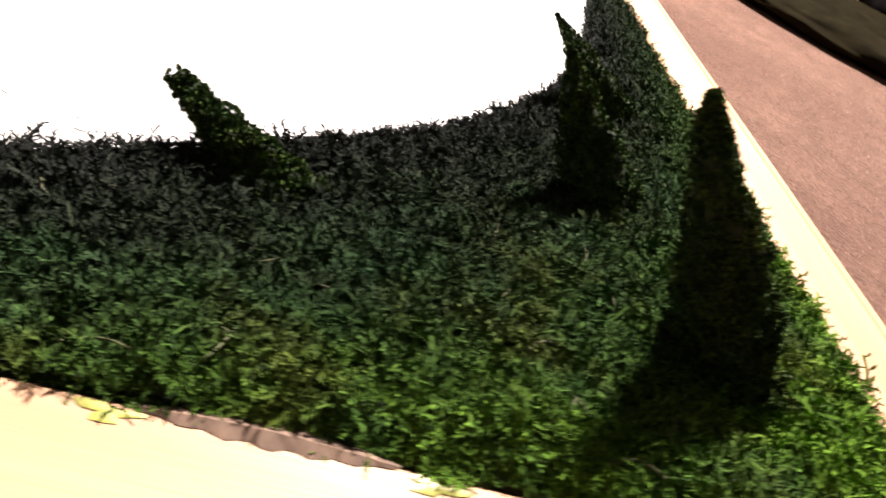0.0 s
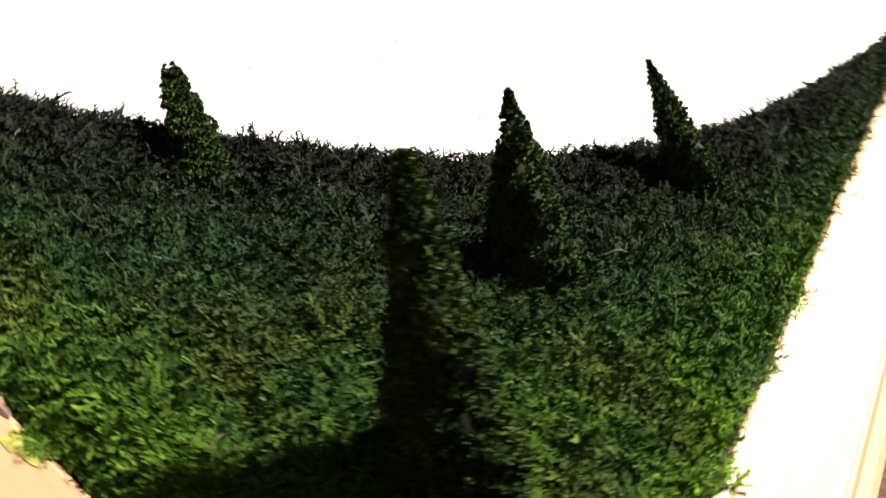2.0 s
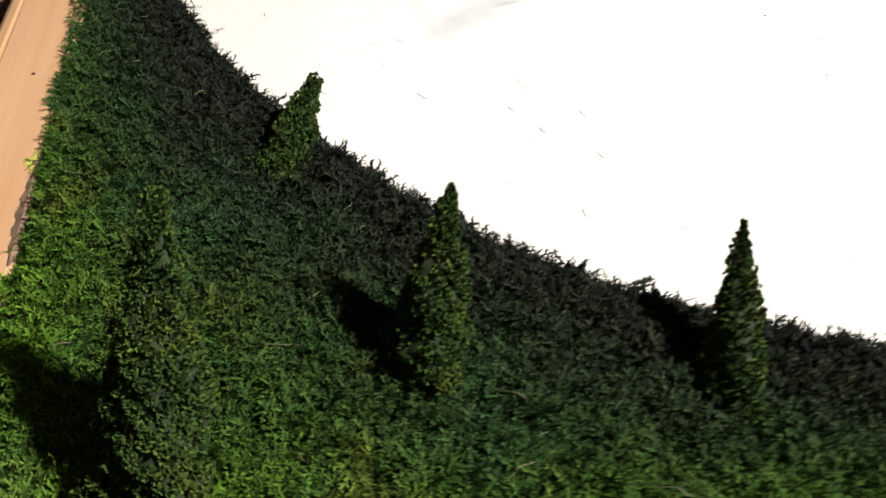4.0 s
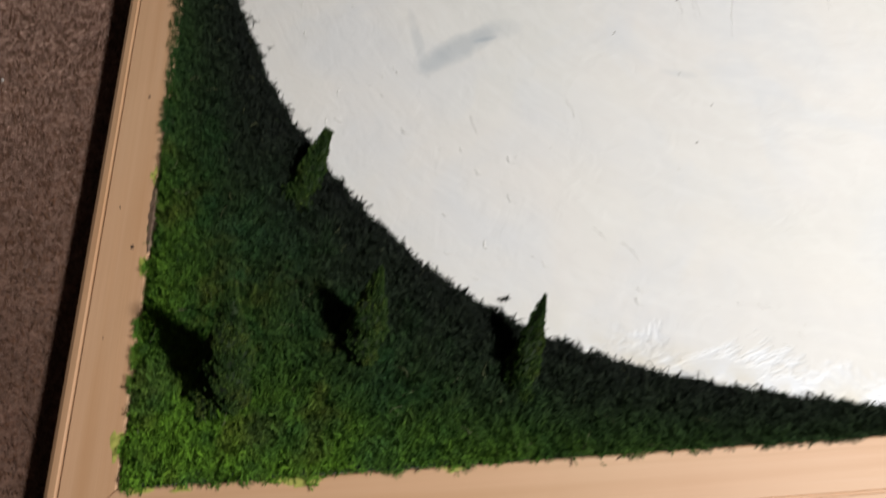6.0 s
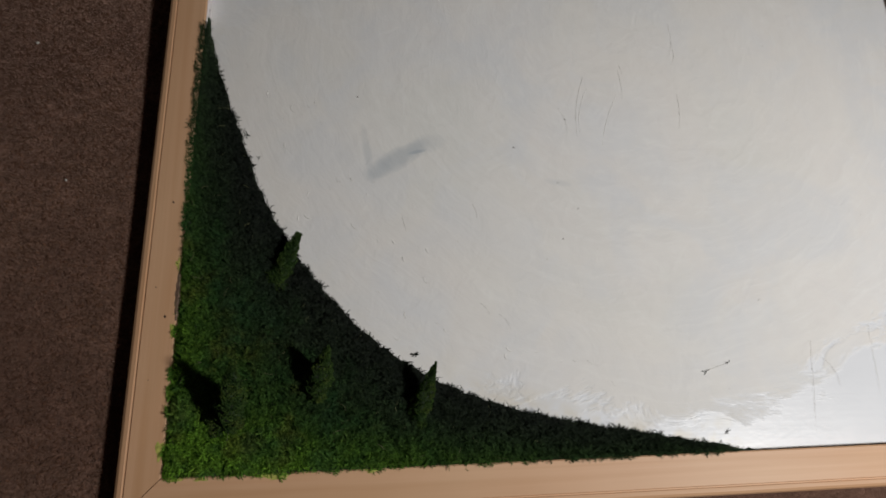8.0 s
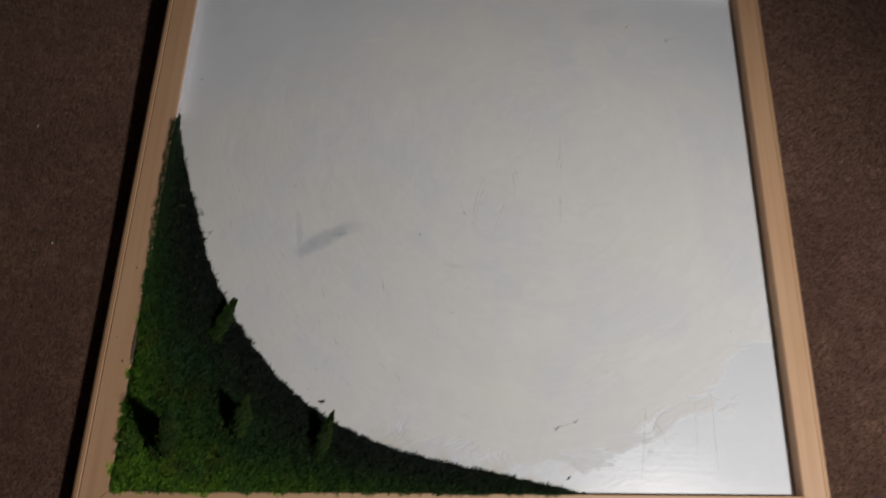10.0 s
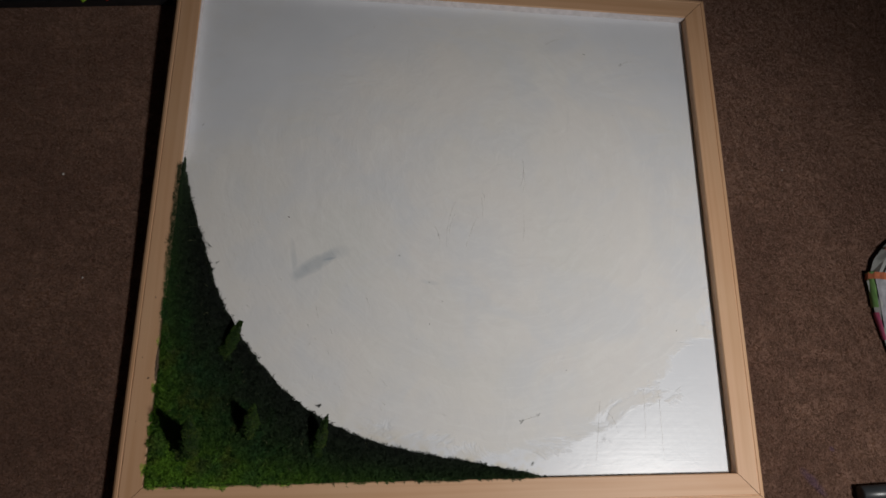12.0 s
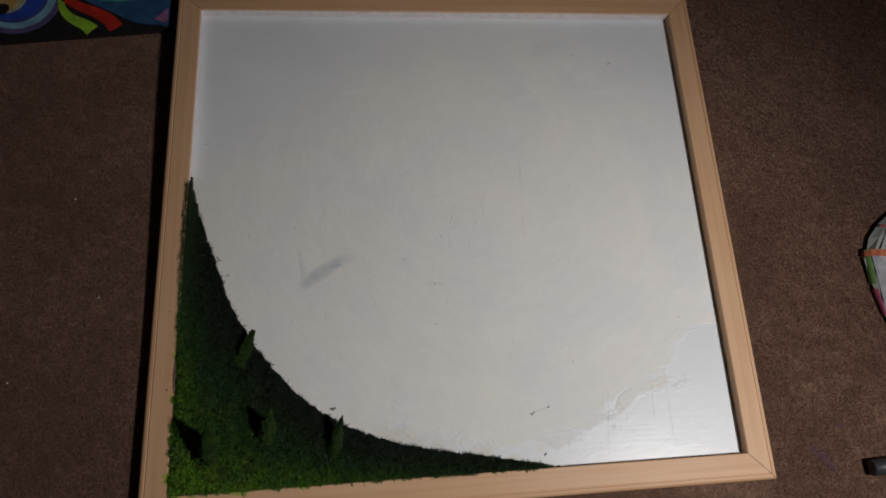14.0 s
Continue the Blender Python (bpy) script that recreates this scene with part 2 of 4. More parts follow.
def carpet_brown(name="carpet", fibre=False):
    m = Nodes(name, 0.95, 0.1)
    v = m.coords()
    pile = m.noise(v, 620, 3, 0.75)
    worn = m.noise(v, 9, 4, 0.6)
    c = m.ramp(pile, [(0.36, (0.070, 0.036, 0.025)), (0.5, (0.160, 0.088, 0.062)), (0.62, (0.270, 0.158, 0.118))])
    if fibre:
        tint = m.ramp(m.island(), [(0.0, (0.6, 0.6, 0.6)), (0.5, (1.0, 0.97, 0.95)), (0.9, (1.3, 1.27, 1.25)), (1.0, (1.9, 1.8, 1.75))])
        c = m.mix(1.0, (0.102, 0.050, 0.029), tint, "MULTIPLY")
    c = m.mix(m.ramp(m.noise(v, 260, 3, 0.6, 0.5), [(0.40, 0.0), (0.62, 0.5)]), c, (0.235, 0.136, 0.096) if not fibre else (0.170, 0.092, 0.056))
    c = m.mix(m.ramp(worn, [(0.38, 0.0), (0.62, 0.6)]), c, (0.072, 0.034, 0.024))
    c = m.mix(m.ramp(m.noise(v, 95, 3, 0.65), [(0.42, 0.45), (0.58, 0.0)]), c, (0.060, 0.034, 0.022))
    c = m.mix(m.ramp(m.noise(m.coords((26, 60, 1)), 1.0, 4, 0.6), [(0.44, 0.0), (0.62, 0.35)]), c, (0.075, 0.040, 0.028))
    # an old violet ink stain
    x, y, _ = m.xyz()
    for sx, sy, lx, ly, amount in ((0.640, -0.010, 0.020, 0.0055, 0.5), (0.6651, 0.0224, 0.0035, 0.003, 0.6)):
        ax, ay = m.math("SUBTRACT", x, sx), m.math("SUBTRACT", y, sy)
        u = m.math("DIVIDE", m.math("SUBTRACT", m.math("MULTIPLY", ax, 0.68), m.math("MULTIPLY", ay, 0.73)), lx)
        w = m.math("DIVIDE", m.math("ADD", m.math("MULTIPLY", ax, 0.73), m.math("MULTIPLY", ay, 0.68)), ly)
        q = m.math("ADD", m.math("ADD", m.math("MULTIPLY", u, u), m.math("MULTIPLY", w, w)), m.math("MULTIPLY", m.math("SUBTRACT", m.noise(v, 160, 2), 0.5), 1.6))
        c = m.mix(m.math("MULTIPLY", m.ramp(q, [(0.1, 1.0), (1.0, 0.0)]), amount), c, (0.060, 0.035, 0.085))
    m.color(c)
    if fibre:
        m.put(m.bsdf.inputs["Sheen Weight"], 0.5)
        m.put(m.bsdf.inputs["Sheen Tint"], (1.0, 0.66, 0.54, 1))
    else:
        m.put(m.bsdf.inputs["Sheen Weight"], m.ramp(m.noise(v, 480, 3, 0.7), [(0.38, 0.45), (0.6, 1.0)]))
        m.put(m.bsdf.inputs["Sheen Roughness"], 0.45)
        m.put(m.bsdf.inputs["Sheen Tint"], (1.0, 0.66, 0.54, 1))
        m.bump(m.math('ADD', pile, m.math('MULTIPLY', m.noise(v, 170, 3, 0.6), 1.6)), 0.6, 0.004)
    return m.mat


def plain(name, c, rough=0.6, metal=0.0, vary=0.12, scale=60, spec=0.5):
    m = Nodes(name, rough, spec)
    n = m.noise(m.coords(), scale, 4)
    lo, hi = tuple(a * (1 - vary) for a in c), tuple(min(1, a * (1 + vary)) for a in c)
    m.color(m.ramp(n, [(0.3, lo), (0.7, hi)]))
    m.bsdf.inputs["Metallic"].default_value = metal
    m.bump(n, 0.08, 0.0005)
    return m.mat


PINE, WHITE, MOSS, TREE, CARPET = pine(), panel_white(), moss_green(), tree_green(), carpet_brown()
FIBRE = carpet_brown("carpet_fibre", True)
WALL = plain("wall_paint", (0.55, 0.52, 0.48), 0.8, scale=8)
CEILING = plain("ceiling_paint", (0.7, 0.68, 0.65), 0.85, scale=8)
EDGE_PAINT = plain("edge_paint", (0.78, 0.73, 0.74), 0.5, scale=150)
DARK_MOSS = plain("dark_moss", (0.016, 0.030, 0.009), 0.95, vary=0.5, scale=300)
KNOT = plain("knot_wood", (0.05, 0.03, 0.018), 0.8, vary=0.4, scale=900)
GLUE = plain("dried_glue", (0.42, 0.42, 0.10), 0.4, vary=0.3, scale=400)
BARK = plain("bark_strip", (0.20, 0.13, 0.09), 0.8, vary=0.4, scale=300)


# ---- mesh helpers ----
def mesh_of(name, verts, faces, mat, smooth=False):
    me = bpy.data.meshes.new(name)
    me.from_pydata([tuple(v) for v in verts], [], [tuple(f) for f in faces])
    me.materials.append(mat)
    if smooth:
        me.polygons.foreach_set("use_smooth", [True] * len(me.polygons))
    me.update()
    return me


def part(name, bm, material, parent=None, label="", smooth=False):
    me = bpy.data.meshes.new(name)
    bmesh.ops.recalc_face_normals(bm, faces=bm.faces)
    bm.to_mesh(me)
    bm.free()
    me.materials.append(material)
    if smooth:
        me.polygons.foreach_set("use_smooth", [True] * len(me.polygons))
    ob = new(name, me)
    ob.parent = parent
    if label:
        tagged(ob, label)
    return ob


def box(x0, y0, z0, x1, y1, z1, bevel=0.0, segments=2):
    bm = bmesh.new()
    bmesh.ops.create_cube(bm, size=1)
    for v in bm.verts:
        v.co = Vector((x0 + (v.co.x + 0.5) * (x1 - x0), y0 + (v.co.y + 0.5) * (y1 - y0), z0 + (v.co.z + 0.5) * (z1 - z0)))
    if bevel:
        bmesh.ops.bevel(bm, geom=bm.edges[:], offset=bevel, segments=segments, affect="EDGES")
    return bm


def lathe(profile, sides, wobble=0.0, seed=1):
    """A turned shape along local x from (place, radius) pairs."""
    rnd = random.Random(seed)
    bm = bmesh.new()
    rings = []
    for px_, r in profile:
        rings.append([bm.verts.new((px_, r * math.cos(a) * (1 + wobble * rnd.uniform(-1, 1)), r * math.sin(a) * (1 + wobble * rnd.uniform(-1, 1))))
                      for a in [2 * math.pi * i / sides for i in range(sides)]])
    for a, b in zip(rings, rings[1:]):
        for i in range(sides):
            bm.faces.new((a[i], a[(i + 1) % sides], b[(i + 1) % sides], b[i]))
    bm.faces.new(rings[0][::-1])
    bm.faces.new(rings[-1])
    return bm


# ---- setting: carpet and a closed dim room ----
X0, X1, Y0, Y1, H = -1.7, 2.3, -1.9, 2.3, 2.4


def ground(x, y):
    """The carpet's height: it lies a little lower beyond the frame's near half."""
    t = min(max((y - 0.12) / 0.38, 0.0), 1.0)
    return FLOOR - 0.012 * t * t * (3 - 2 * t)


bm = bmesh.new()
line = []
for y in [Y0, 0.0] + [0.1 + 0.02 * i for i in range(23)] + [Y1]:
    line.append([bm.verts.new(p) for p in ((X0, y, FLOOR - 0.08), (X0, y, ground(0, y)), (X1, y, ground(0, y)), (X1, y, FLOOR - 0.08))])
for a, b in zip(line, line[1:]):
    for i in range(4):
        bm.faces.new((a[i], a[(i + 1) % 4], b[(i + 1) % 4], b[i]))
bm.faces.new(line[0])
bm.faces.new(line[-1][::-1])
tagged(part("floor", bm, CARPET), "brown short-pile carpet over the whole floor", "carpet", kind="structure")
tagged(part("ceiling", box(X0, Y0, H, X1, Y1, H + 0.1), CEILING), "plain off-white room ceiling", "ceiling", kind="structure")
for nm, b in (("wall_west", (X0 - 0.1, Y0, FLOOR - 0.02, X0, Y1, H)), ("wall_east", (X1, Y0, FLOOR - 0.02, X1 + 0.1, Y1, H)),
              ("wall_south", (X0 - 0.1, Y0 - 0.1, FLOOR - 0.02, X1 + 0.1, Y0, H)), ("wall_north", (X0 - 0.1, Y1, FLOOR - 0.02, X1 + 0.1, Y1 + 0.1, H))):
    tagged(part(nm, box(*b), WALL), "plain painted room wall", "wall", kind="structure")

# ---- the framed panel ----
board = tagged(new("framed_panel"), "white-painted square panel in a pale pine frame, lying on the carpet", "framed panel")
board.location = (0, 0, FLOOR)
board.empty_display_size = 0.05


def onto(ob, parent):
    ob.parent = parent
    ob.matrix_parent_inverse = parent.matrix_basis.inverted()
    return ob


def quad_slab(corners, z0, z1, inset=0.0):
    bm = bmesh.new()
    mid = sum(corners, Vector((0, 0))) / 4
    low, high = [[bm.verts.new((*(c + (mid - c).normalized() * inset), z)) for c in corners] for z in (z0, z1)]
    bm.faces.new(high)
    bm.faces.new(low[::-1])
    for i in range(4):
        bm.faces.new((low[i], low[(i + 1) % 4], high[(i + 1) % 4], high[i]))
    return bm


panel = onto(part("panel", quad_slab([BL, BR, TR, TL], FLOOR + 0.0004, 0.0, 0.0004), WHITE), board)
tagged(panel, "hand-painted white plaster panel with brush marks")

PROFILE = [(o * 1.05, z) for o, z in ((0.0, FLOOR), (0.0, TOP - 0.0008), (0.0008, TOP), (0.0188, TOP), (0.0193, TOP - 0.0007), (0.0199, TOP - 0.0007), (0.0204, TOP - 0.0001),
           (0.0226, TOP - 0.0004), (0.0241, TOP - 0.0014), (0.0249, TOP - 0.0032), (0.0251, TOP - 0.0055), (0.0251, FLOOR - 0.012))]


def mitre(prev, at, nxt, o):
    """Where the moulding's line at distance o outside the opening turns its corner."""
    a, b = (at - prev).normalized(), (nxt - at).normalized()
    na, nb = Vector((a.y, -a.x)), Vector((b.y, -b.x))
    return at + (na + nb) * (o / (1 + na.dot(nb)))


def rail(p0, p1, p2, p3, label=""):
    """One mitred length of moulding from p1 to p2, its inner edge on local x."""
    along = (p2 - p1).normalized()
    m = pose(p1.x, p1.y, 0, 0, 0, math.degrees(math.atan2(along.y, along.x)))
    inv = m.inverted()
    bm = bmesh.new()
    n = 24
    rows_ = []
    for i in range(n + 1):
        f = 0.0006 + 0.9988 * i / n
        ring = []
        for o, z in PROFILE:
            q = mitre(p0, p1, p2, o).lerp(mitre(p1, p2, p3, o), f)
            q = inv @ Vector((q.x, q.y, z))
            worn = 0.00018 * noise.noise(Vector((q.x * 40, o * 300, p1.x * 9 + p1.y * 5 + z * 50)))
            ring.append(bm.verts.new((q.x, q.y + worn * (0 < o < 0.026), z + worn * (z > 0))))
        rows_.append(ring)
    for a, b in zip(rows_, rows_[1:]):
        for i in range(len(PROFILE) - 1):
            bm.faces.new((a[i], b[i], b[i + 1], a[i + 1]))
        bm.faces.new((a[-1], b[-1], b[0], a[0]))
    bm.faces.new(rows_[0])
    bm.faces.new(rows_[-1][::-1])
    ob = part("rail", bm, PINE)
    ob.matrix_world = m
    onto(ob, board)
    if label:
        tagged(ob, label)
    return ob


rail(TL, BL, BR, TR, "pale pine rail with a grooved rounded edge")
rail(BL, BR, TR, TL)
rail(BR, TR, TL, BL)
rail(TR, TL, BL, BR)
# white paint run up the inner faces
for p, q in ((TL, BL.lerp(TL, 0.57)), (TR, TL)):
    d = (q - p).normalized()
    s_ = Vector((-d.y, d.x))
    cs = [p + d * 0.0006 + s_ * 0.0001, q - d * 0.0006 + s_ * 0.0001, q - d * 0.0006 + s_ * 0.0006, p + d * 0.0006 + s_ * 0.0006]
    onto(part("paint_edge", quad_slab(cs, 0.0003, 0.0100), EDGE_PAINT, None, "white paint smeared up the inner face"), board)
for kx, ky, r in ((-0.0078, 0.0850, 0.0008), (-0.0096, 0.1610, 0.0006), (-0.0150, 0.1037, 0.0004), (-0.006, 0.222, 0.0004), (-0.014, 0.046, 0.0003), (0.13, -0.006, 0.0004)):
    bm = bmesh.new()
    bmesh.ops.create_uvsphere(bm, u_segments=8, v_segments=5, radius=r)
    for v in bm.verts:
        v.co = Vector((kx + v.co.x, ky + v.co.y * 1.3, TOP + v.co.z * 0.35))
    onto(part("pin_hole", bm, KNOT, None, "dark filled pin hole"), board)


# ---- moss ----
def smooth01(t):
    t = np.clip(t, 0, 1)
    return t * t * (3 - 2 * t)


def bound(phi):
    """The moss's inner edge, as a radius about the big circle's centre."""
    sweep = (180, 190, 199, 208, 218, 224, 230, 236, 243, 250, 257, 264, 269, 273, 278)
    bow = (9.0, 1.2, -4.0, -0.8, 1.0, 2.2, 3.6, 3.0, 0.0, -4.0, -7.2, -7.4, -4.2, 0.0, 8.0)
    deg = np.degrees(phi)
    soft_bow = (np.interp(deg - 1.5, sweep, bow) + np.interp(deg, sweep, bow) + np.interp(deg + 1.5, sweep, bow)) / 3
    return CR + soft_bow / 1000 + 0.0006 * np.sin(phi * 97 + 2 * np.sin(phi * 31)) + 0.0004 * np.sin(phi * 263)


def depth_in(x, y):
    """How far a place lies inside the moss from its curved edge."""
    phi = np.arctan2(y - CY, x - CX) % (2 * np.pi)
    return np.hypot(x - CX, y - CY) - bound(phi)


def height(x, y):
    d = depth_in(x, y)
    thin = 0.28 + 0.72 * smooth01((0.31 - np.maximum(x, y * 0.95)) / 0.17)
    h = 0.0070 * thin * smooth01((d + 0.0020) / 0.0045) + 0.0066 * smooth01(d / 0.075)
    h = h - 0.0018 * smooth01((0.006 - x) / 0.006) * smooth01((0.13 - y) / 0.03)
    bank = np.maximum(smooth01((0.011 - (y + 0.0104 - 0.0183 * x)) / 0.011) * smooth01((x - 0.10) / 0.08), smooth01((0.010 - x) / 0.010) * smooth01((y - 0.12) / 0.08))
    h = h + bank * np.maximum(TOP - 0.001 - h, 0.0) * smooth01((d + 0.001) / 0.004)
    h = h + 0.0006 * np.sin(x * 870 + 2.1 * np.sin(y * 510)) * np.sin(y * 790 + 1.3 * np.sin(x * 620)) * smooth01(d / 0.01)
    return h + 0.0009 * np.sin(x * 310 + 1.7 * np.sin(y * 240)) * np.sin(y * 280 + 0.8) * smooth01(d / 0.01)


def sprig(rng, leaflets, length):
    """A curled frond: a thin stem with small pointed leaves."""
    V, F = [], []
    bend, turn = rng.uniform(0.2, 1.1), rng.uniform(-0.7, 0.7)
    pts = []
    for i in range(4):
        s = i / 3
        pts.append(np.array([length * s, length * 0.28 * turn * s * s, length * 0.45 * bend * s * (1 - 0.55 * s)]))
    w = length * 0.055
    for p_ in pts:
        V += [p_ + [0, -w, 0], p_ + [0, w, 0]]
    for i in range(3):
        F += [(2 * i, 2 * i + 2, 2 * i + 3), (2 * i, 2 * i + 3, 2 * i + 1)]
    for k in range(leaflets):
        s = (k + 0.6) / leaflets
        j = min(int(s * 3), 2)
        base = pts[j] * (1 - (s * 3 - j)) + pts[j + 1] * (s * 3 - j)
        side = 1 if k % 2 else -1
        a = rng.uniform(0.5, 1.1)
        ln = length * rng.uniform(0.24, 0.42) * (1.1 - 0.5 * s)
        tip = base + ln * np.array([math.cos(a), side * math.sin(a), rng.uniform(-0.2, 0.6)])
        mid = (base + tip) / 2 + ln * np.array([0, 0, 0.16])
        off = np.array([math.sin(a), -side * math.cos(a), 0]) * ln * 0.20
        n = len(V)
        V += [base, mid + off, mid - off, tip]
        F += [(n, n + 1, n + 3), (n, n + 3, n + 2)]
    return np.array(V), np.array(F)


def tuft(rng, leaflets):
    """A knob of moss: short blunt leaves that fan out from one point."""
    V, F = [], []
    for k in range(leaflets):
        a, th = 2.4 * k + rng.uniform(-0.4, 0.4), 0.25 + 1.15 * (k + 0.5) / leaflets
        d = np.array([math.cos(a) * math.sin(th), math.sin(a) * math.sin(th), math.cos(th)])
        w = np.array([-math.sin(a), math.cos(a), 0.0])
        up = np.cross(d, w)
        ln, wd = rng.uniform(0.42, 0.62), rng.uniform(0.15, 0.24)
        n = len(V)
        V += [d * 0.08, d * ln * 0.6 + w * wd - up * 0.05, d * ln * 0.6 - w * wd - up * 0.05, d * ln + up * 0.12]
        F += [(n, n + 1, n + 3), (n, n + 3, n + 2)]
    return np.array(V), np.array(F)


def scatter(name, rng, place, normal, lengths, kinds, lift, mat, lean=0.6, tufts=False):
    """Joins many sprigs into one mesh: at each place, lying about its normal."""
    n = len(place)
    shapes = [tuft(rng, k) if tufts else sprig(rng, k, 1.0) for k in kinds]
    which = rng.integers(0, len(shapes), n)
    vs, fs, base = [], [], 0
    for s, (V, F) in enumerate(shapes):
        idx = np.nonzero(which == s)[0]
        if not len(idx):
            continue
        up = normal[idx] + rng.normal(0, lean, (len(idx), 3))
        up /= np.linalg.norm(up, axis=1)[:, None]
        side = np.cross(up, rng.normal(0, 1, (len(idx), 3)))
        side /= np.linalg.norm(side, axis=1)[:, None]
        third = np.cross(up, side)
        L = lengths[idx][:, None, None]
        P = place[idx][:, None, :] + L * (V[None, :, 0:1] * side[:, None] + V[None, :, 1:2] * third[:, None] + (V[None, :, 2:3] + lift) * up[:, None])
        vs.append(P.reshape(-1, 3))
        fs.append((F[None] + (base + np.arange(len(idx)) * len(V))[:, None, None]).reshape(-1, 3))
        base += len(idx) * len(V)
    V, F = np.concatenate(vs), np.concatenate(fs)
    me = bpy.data.meshes.new(name)
    me.vertices.add(len(V))
    me.vertices.foreach_set("co", V.ravel())
    me.loops.add(F.size)
    me.loops.foreach_set("vertex_index", F.ravel())
    me.polygons.add(len(F))
    me.polygons.foreach_set("loop_start", np.arange(len(F)) * 3)
    me.materials.append(mat)
    me.update()
    me.validate()
    return new(name, me)


rng = np.random.default_rng(7)
moss = tagged(new("moss_bed"), "dense dyed green moss glued into the panel's corner", "moss", kind="stuff")
# the peaty mat beneath, from the curved edge out to the rails
rows_n, cols = 170, 44
V, F = [], []
for i in range(rows_n):
    phi = radians(180.5) + (radians(277.5) - radians(180.5)) * i / (rows_n - 1)
    dx, dy = math.cos(phi), math.sin(phi)
    out = min((CX - 0.0004) / -dx if dx < -1e-6 else 9, (CY + 0.0104 - 0.0183 * CX) / (0.0183 * dx - dy) if dy - 0.0183 * dx < -1e-6 else 9)
    r_in = float(bound(np.array(phi))) + 0.0004
    for k in range(cols):
        r = r_in + max(out - r_in, 0.0002) * (k / (cols - 1)) ** 1.6
        x, y = CX + r * dx, CY + r * dy
        V.append((x, y, max(float(height(np.array(x), np.array(y))) - 0.0010, 0.0003)))
F = [(i * cols + k, i * cols + k + 1, (i + 1) * cols + k + 1, (i + 1) * cols + k) for i in range(rows_n - 1) for k in range(cols - 1)]
mat_ob = new("peat_mat", mesh_of("peat_mat", V, F, DARK_MOSS, True))
tagged(mat_ob, "dark matted moss base")
onto(mat_ob, moss)


def moss_places(count):
    out, total = [], 0
    while total < count:
        x, y = rng.uniform(-0.0010, 0.368, 60000), rng.uniform(-0.0118, 0.322, 60000)
        low = -0.0108 + 0.0183 * x
        d = depth_in(x, y)
        rim_ok = rng.random(len(x)) < np.where(y < low + 0.0008, 0.6, 1.0)
        bare = (x < 0.0006) & (y > 0.084) & (y < 0.121) | (x < -0.0002)
        ok = (d > rng.normal(0.0009, 0.0007, len(x))) & ((x - CX) + (y - CY) < -0.235) & (x < 0.362) & (y > low) & rim_ok & ~bare
        keep_ = np.stack([x, y], 1)[ok]
        out.append(keep_)
        total += len(keep_)
    return np.concatenate(out)[:count]


xy = moss_places(68000)
# a denser fringe against the rail
xy = np.concatenate([xy, np.stack([rng.uniform(0.0006, 0.0036, 1700), rng.uniform(-0.008, 0.135, 1700)], 1)])
z = np.maximum(height(xy[:, 0], xy[:, 1]), 0.0006)
e = 0.0006
nx = -(height(xy[:, 0] + e, xy[:, 1]) - height(xy[:, 0] - e, xy[:, 1])) / (2 * e)
ny = -(height(xy[:, 0], xy[:, 1] + e) - height(xy[:, 0], xy[:, 1] - e)) / (2 * e)
nrm = np.stack([np.clip(nx, -1, 1), np.clip(ny, -1, 1), np.ones(len(xy))], 1)
rim = np.minimum(xy[:, 0], xy[:, 1] + 0.0108 - 0.0183 * xy[:, 0])
lens = rng.uniform(0.0021, 0.0043, len(xy)) * np.where(rng.random(len(xy)) < 0.05, 1.5, 1.0) * np.where((rim < 0.0022) & (rng.random(len(xy)) < 0.97), 0.45, 1.0) 
lens = np.where((depth_in(xy[:, 0], xy[:, 1]) < 0.0025) & (rng.random(len(xy)) < 0.9), lens * 0.65, lens)
lens = np.where(xy[:, 0] < 0.0036, np.minimum(lens, 0.0021), lens)
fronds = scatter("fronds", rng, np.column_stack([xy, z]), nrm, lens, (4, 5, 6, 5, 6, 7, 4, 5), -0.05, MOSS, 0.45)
tagged(fronds, "fine curled moss fronds", kind="stuff")
onto(fronds, moss)
# ragged bigger sprigs that lean out over the curved edge, in clumps
phi = radians(186) + radians(84) * rng.random(900)
phi = phi[(np.sin(phi * 61) + 0.7 * np.sin(phi * 143 + 1) + rng.normal(0, 0.5, len(phi))) > 0.5]
r = bound(phi) + rng.uniform(-0.0004, 0.0035, len(phi))
ex, ey = CX + r * np.cos(phi), CY + r * np.sin(phi)
ez = np.maximum(height(ex, ey), 0.001) + rng.uniform(-0.0006, 0.0006, len(phi))
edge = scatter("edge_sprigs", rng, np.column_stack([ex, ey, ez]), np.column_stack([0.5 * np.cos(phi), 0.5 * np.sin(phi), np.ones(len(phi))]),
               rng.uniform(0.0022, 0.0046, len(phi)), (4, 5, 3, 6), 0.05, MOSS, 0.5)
tagged(edge, "dark ragged moss sprigs along the curved edge", kind="stuff")
onto(edge, moss)
